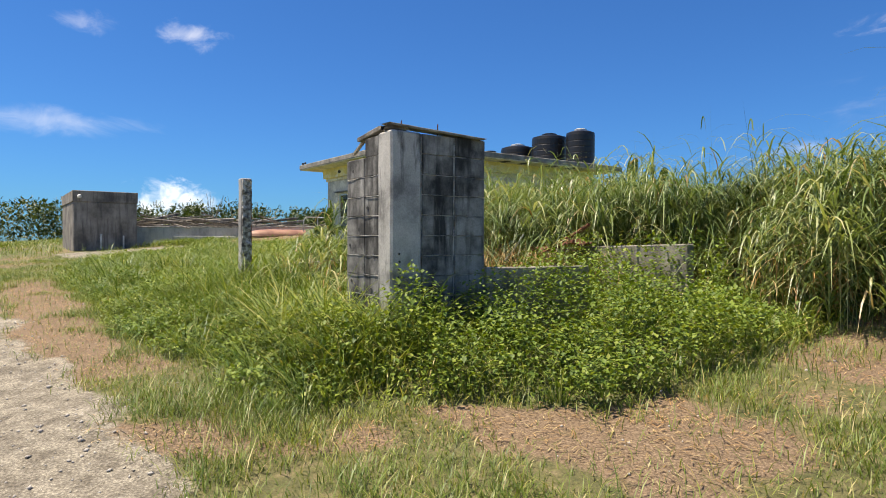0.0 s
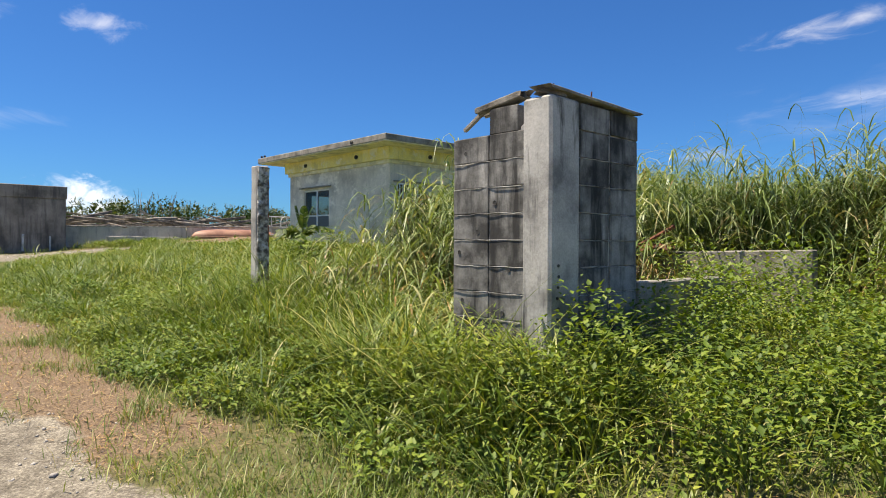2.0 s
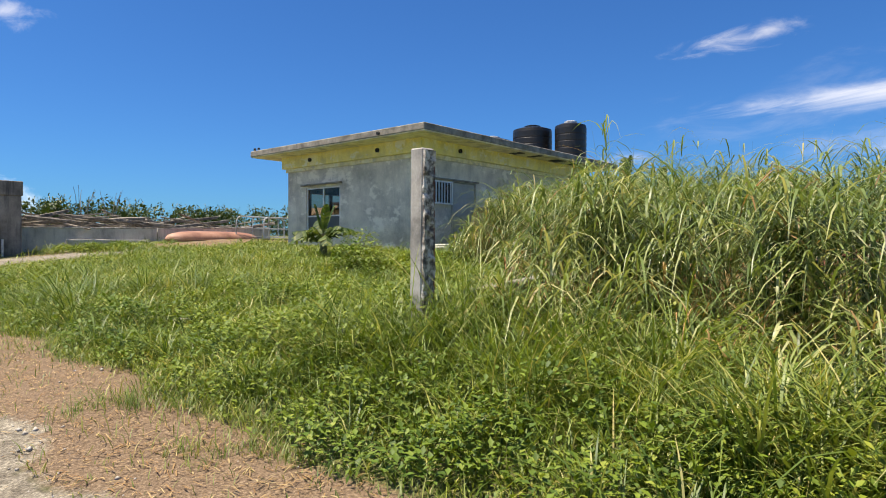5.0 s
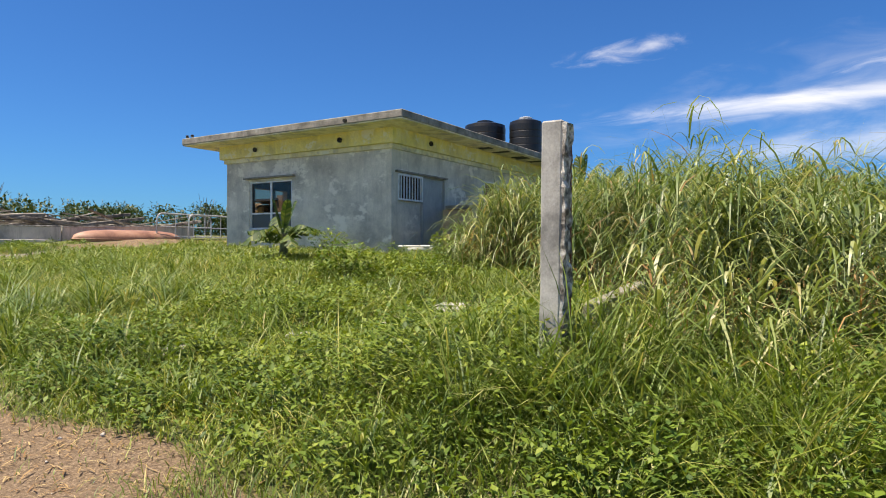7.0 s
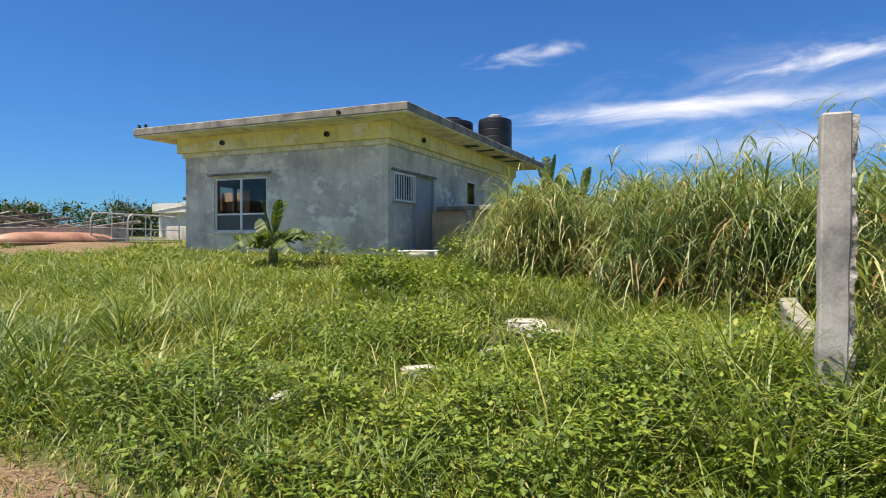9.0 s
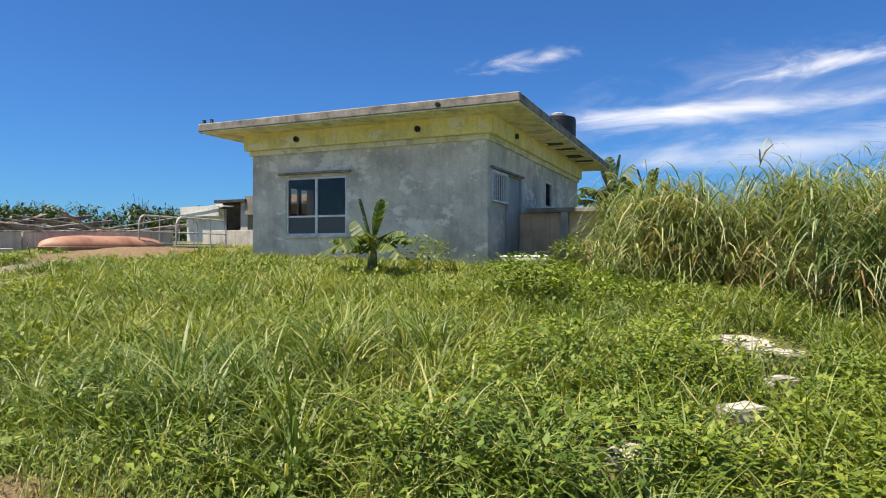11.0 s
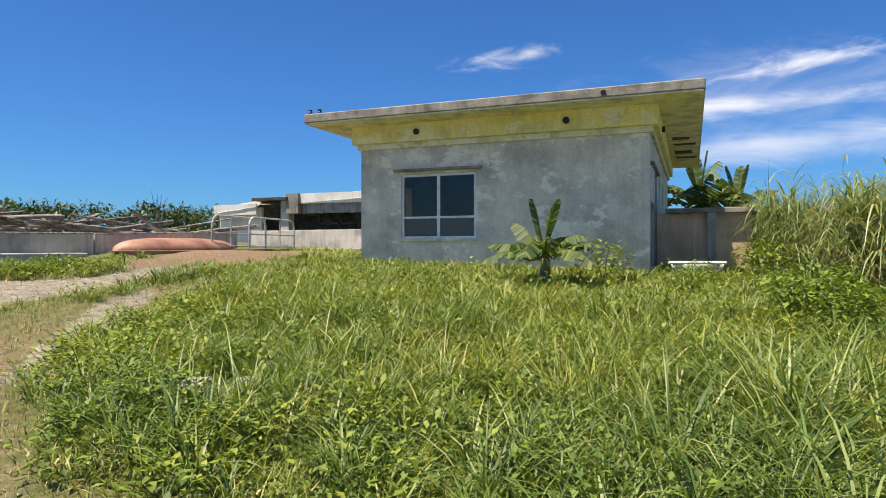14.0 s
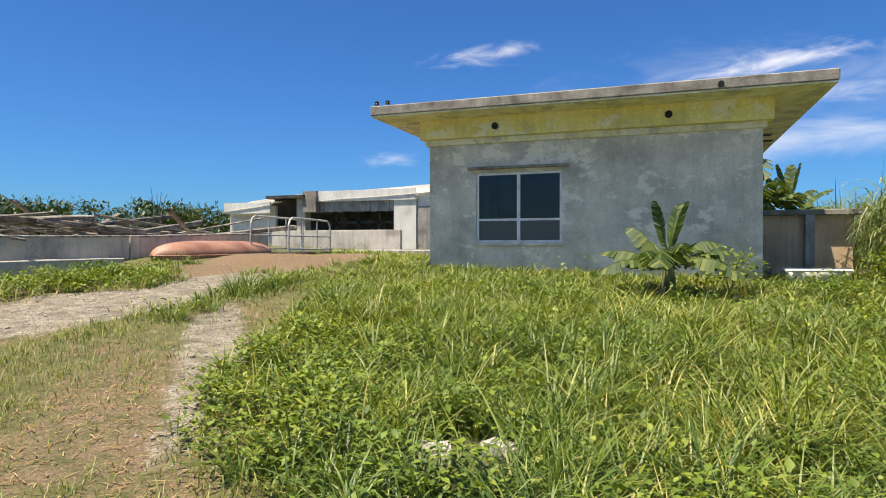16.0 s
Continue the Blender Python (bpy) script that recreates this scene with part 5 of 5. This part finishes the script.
def far_bushes():
    out = []
    for k in range(460):
        s, depth = rng.random(), rng.uniform(0, 8)
        bx, by = lerp(-56.0, -40.0, s) - depth * 0.9, lerp(-40.0, 48.0, s)
        r, top = rng.uniform(0.8, 1.9), 3.75 + 0.45 * wob(s * 60, depth, 0.35) + 0.06 * depth + rng.uniform(-0.25, 0.35)
        n = 185
        a, u = rng.uniform(0, 6.28, n), rng.random(n) ** 0.85
        q = r * np.sqrt(np.clip(1 - u ** 2, 0.02, 1)) * rng.uniform(0.75, 1.1, n)
        c = np.stack([bx + np.cos(a) * q, by + np.sin(a) * q, top - (1 - u) * 2.6 + rng.normal(0, 0.07, n)], -1)
        out.append(leaves(c, rng.uniform(0.14, 0.36, n), a + rng.normal(0, 0.8, n), rng.normal(0.2, 0.6, n), narrow=0.6))
        # a few upright shoots
        m = rng.integers(0, 4)
        b = np.stack([bx + rng.normal(0, 0.5, m), by + rng.normal(0, 0.5, m), np.full(m, top - 0.1)], -1)
        for g in range(5 if m else 0):
            out.append(leaves(b + np.array([0, 0, 0.09 * g]), np.full(m, 0.2), rng.uniform(0, 6.28, m), np.full(m, 0.7), narrow=0.4))
    V, T = join(out)
    tagged(soup("far_bushes", V, T, M_BUSH), "dark green belt of bushes behind the farmyard", "bushes", kind="stuff")
    n = 11000
    x = rng.uniform(-14, 30, n)
    y = rng.uniform(17, 30, n)
    b = np.stack([x, y, ground_z(x, y)], -1)
    V, T = blades(b, rng.uniform(1.7, 2.7, n), rng.uniform(0.03, 0.07, n), rng.uniform(0, 6.28, n), rng.uniform(0.1, 0.6, n), rng.uniform(0.0, 0.5, n), 4)
    tagged(soup("cane_field", V, T, M_CANE), "green cane field beyond the tall grass", "tall grass", kind="stuff")


def dead_tree(x, y, z, h):
    t = thing("dead_shrub", (x, y, z), "bare grey branches of a dead shrub in the bush belt", "shrub", "dead shrubs")
    for k in range(5):
        a, s = random.uniform(0, 6.28), random.uniform(0.15, 0.45)
        pts = [(0, 0, 0)]
        for i in range(1, 6):
            pts.append((math.cos(a) * s * h * i / 5 + random.uniform(-.05, .05), math.sin(a) * s * h * i / 5 + random.uniform(-.05, .05), h * i / 5 * random.uniform(0.85, 1)))
        part("branch", tube(pts, 0.035, 5, taper=0.25), M_WOOD, t)


def banana_leaf(length, width, rise, droop, torn, seed):
    """A broad leaf on its midrib, torn into strips along both sides, arching out along +x."""
    r = random.Random(seed)
    bm = bmesh.new()
    n = 16
    mid = []
    for i in range(n + 1):
        s = i / n
        mid.append(Vector((length * (s * math.cos(rise) ), 0, length * (s * math.sin(rise) - droop * s ** 2.3))))
    for side in (-1, 1):
        for i in range(2, n):
            a, b = mid[i], mid[i + 1]
            w0 = width * math.sin(math.pi * min(1, (i / n - 0.08) / 0.95)) ** 0.6
            w1 = width * math.sin(math.pi * min(1, max(0.0, (i + 1) / n - 0.08) / 0.95)) ** 0.6 if i + 1 < n else 0.01
            sag = r.uniform(0.35, 0.8) * torn
            gap = r.uniform(0, 0.3) * abs(torn)
            va, vb = bm.verts.new(a), bm.verts.new(b)
            k0 = lerp(a, b, gap * 0.5)
            vc = bm.verts.new(b + Vector((0.05, side * w1, 0.25 * w1 - sag * w1)))
            vd = bm.verts.new(k0 + Vector((0.05, side * w0, 0.25 * w0 - sag * w0)))
            bm.faces.new((va, vb, vc, vd) if side > 0 else (vd, vc, vb, va))
    tube([tuple(m) for m in mid], 0.012, 5, bm, 0.3)
    return bm


def banana(x, y, z, scale, n, seed, label, stem_h=0.55):
    """A clump of arching torn leaves, with two half-rolled young leaves upright in the middle."""
    t = thing("banana_plant", (x, y, z), label, "banana plant")
    r = random.Random(seed)
    part("stem", tube([(0, 0, -0.1), (0.02, 0, stem_h * 0.5 * scale), (0.0, 0.02, stem_h * scale)], 0.085 * scale, 10, taper=0.6), M_STEM, t, "thick pale leaf-sheath stem")
    for k in range(n):
        young = k >= n - 3
        ang = k * 137.5 + r.uniform(-18, 18)
        rise = radians(r.uniform(68, 82) if young else r.uniform(26, 68))
        bm = banana_leaf((0.62 if young else r.uniform(0.74, 0.95)) * scale, (0.09 if young else 0.14) * scale, rise, 0.06 if young else r.uniform(0.28, 0.62), -0.5 if young else r.uniform(1.2, 1.9), seed * 31 + k)
        part("leaf", bm, M_BANANA, t).matrix_basis = pose(0, 0, stem_h * scale * (1.0 if young else r.uniform(0.6, 1.0)), 0, 0, ang)
    return t


def shrub(x, y, h, r, n, label):
    z0 = float(ground_z(np.array(x), np.array(y)))
    t = thing("shrub", (x, y, z0), label, "shrub")
    for k in range(5):
        a = k * 1.3
        part("twig", tube([(0, 0, 0), (math.cos(a) * r * 0.3, math.sin(a) * r * 0.3, h * 0.5), (math.cos(a) * r * 0.7, math.sin(a) * r * 0.7, h * 0.85)], 0.008, 5, taper=0.5), M_STEM, t)
    a, rr = rng.uniform(0, 6.28, n), r * np.sqrt(rng.random(n))
    c = np.stack([np.cos(a) * rr, np.sin(a) * rr, h * (0.3 + 0.7 * rng.random(n)) * (1 - 0.35 * (rr / r) ** 2)], -1)
    ob = soup("foliage", *leaves(c, rng.uniform(0.05, 0.11, n), a + rng.normal(0, 0.6, n), rng.normal(0, 0.4, n), narrow=0.6), M_WEED)
    ob.parent = t
    return t


def stone(x, y, s, flat, seed, label):
    bm = bmesh.new()
    bmesh.ops.create_cube(bm, size=1.7)
    bmesh.ops.bevel(bm, geom=bm.edges[:], offset=0.2, segments=2, affect="EDGES")
    bmesh.ops.subdivide_edges(bm, edges=bm.edges[:], cuts=2, use_grid_fill=True)
    for v in bm.verts:
        v.co += Vector(noise.noise_vector(v.co * 1.3 + Vector((seed, 0, 0)))) * 0.22
        v.co = Vector((v.co.x * s, v.co.y * s * 0.7, v.co.z * s * flat))
    ob = part("concrete_chunk", bm, M_ROCK)
    ob.location = (x, y, float(ground_z(np.array(x), np.array(y))) + s * flat * 0.3 + 0.01)
    ob.rotation_euler = (0, 0, seed)
    return tagged(ob, label, "stone", "pale chunks")


grass_meadow()
tufts()
verge()
weeds()
tall_grass()
far_bushes()
random.seed(3)
for x, y in ((-46.5, 13.5), (-46, 15), (-44, 27)):
    dead_tree(x, y, 2.6, 2.5)
banana(-17.86, 8.9, 1.22, 1.25, 14, 4, "young banana plant with torn leaves in front of the house")
banana(-15.6, 20.6, 1.3, 2.4, 15, 8, "tall banana plant with torn leaves behind the house", 0.9)
banana(-14.5, 20.9, 1.3, 2.1, 14, 12, "tall banana plant with torn leaves behind the house", 0.9)
shrub(-17.05, 9.4, 0.72, 0.42, 330, "thin leafy shrub beside the banana plant")
shrub(-14.75, 10.6, 0.7, 0.45, 600, "tangled leafy vine shrub at the edge of the tall grass")
shrub(-14.6, 7.15, 0.7, 0.5, 800, "leafy green shrub near the house corner")
for x, y, s, f, k in ((-12.95, 2.95, 0.13, 0.5, 1), (-12.3, 6.55, 0.36, 0.2, 2), (-11.98, 6.3, 0.24, 0.24, 3), (-12.1, 4.85, 0.13, 0.5, 4), (-19.0, 3.05, 0.14, 0.5, 5), (-18.7, 3.25, 0.12, 0.5, 6), (-12.4, 3.9, 0.16, 0.5, 7)):
    stone(x, y, s, f, k, "pale broken concrete chunk lying in the grass")


def gravel_stones():
    x, y = scatter(30000, -27, 3, -1.6, 9, lambda x, y: (track_gravel(x, y) * 0.8 + 0.08 * dirtness(x, y)) * ~blocked(x, y))
    n = len(x)
    s = rng.gamma(2.0, 0.003, n) + 0.004
    c = np.stack([x, y, ground_z(x, y) + 0.012 * wob(x, y, 6.0) + s * 0.2], -1)
    O = np.array([(1, 0, 0), (0, 1, 0), (-1, 0, 0), (0, -1, 0), (0, 0, 0.8), (0, 0, -0.6)], dtype=float)
    V = c[:, None, :] + (O[None] + rng.normal(0, 0.22, (n, 6, 3))) * s[:, None, None]
    T = np.array([(0, 1, 4), (1, 2, 4), (2, 3, 4), (3, 0, 4), (1, 0, 5), (2, 1, 5), (3, 2, 5), (0, 3, 5)])[None] + (np.arange(n) * 6)[:, None, None]
    tagged(soup("gravel", V.reshape(-1, 3), T.reshape(-1, 3), M_ROCK), "loose pale limestone gravel on the road", "gravel", kind="stuff")


gravel_stones()
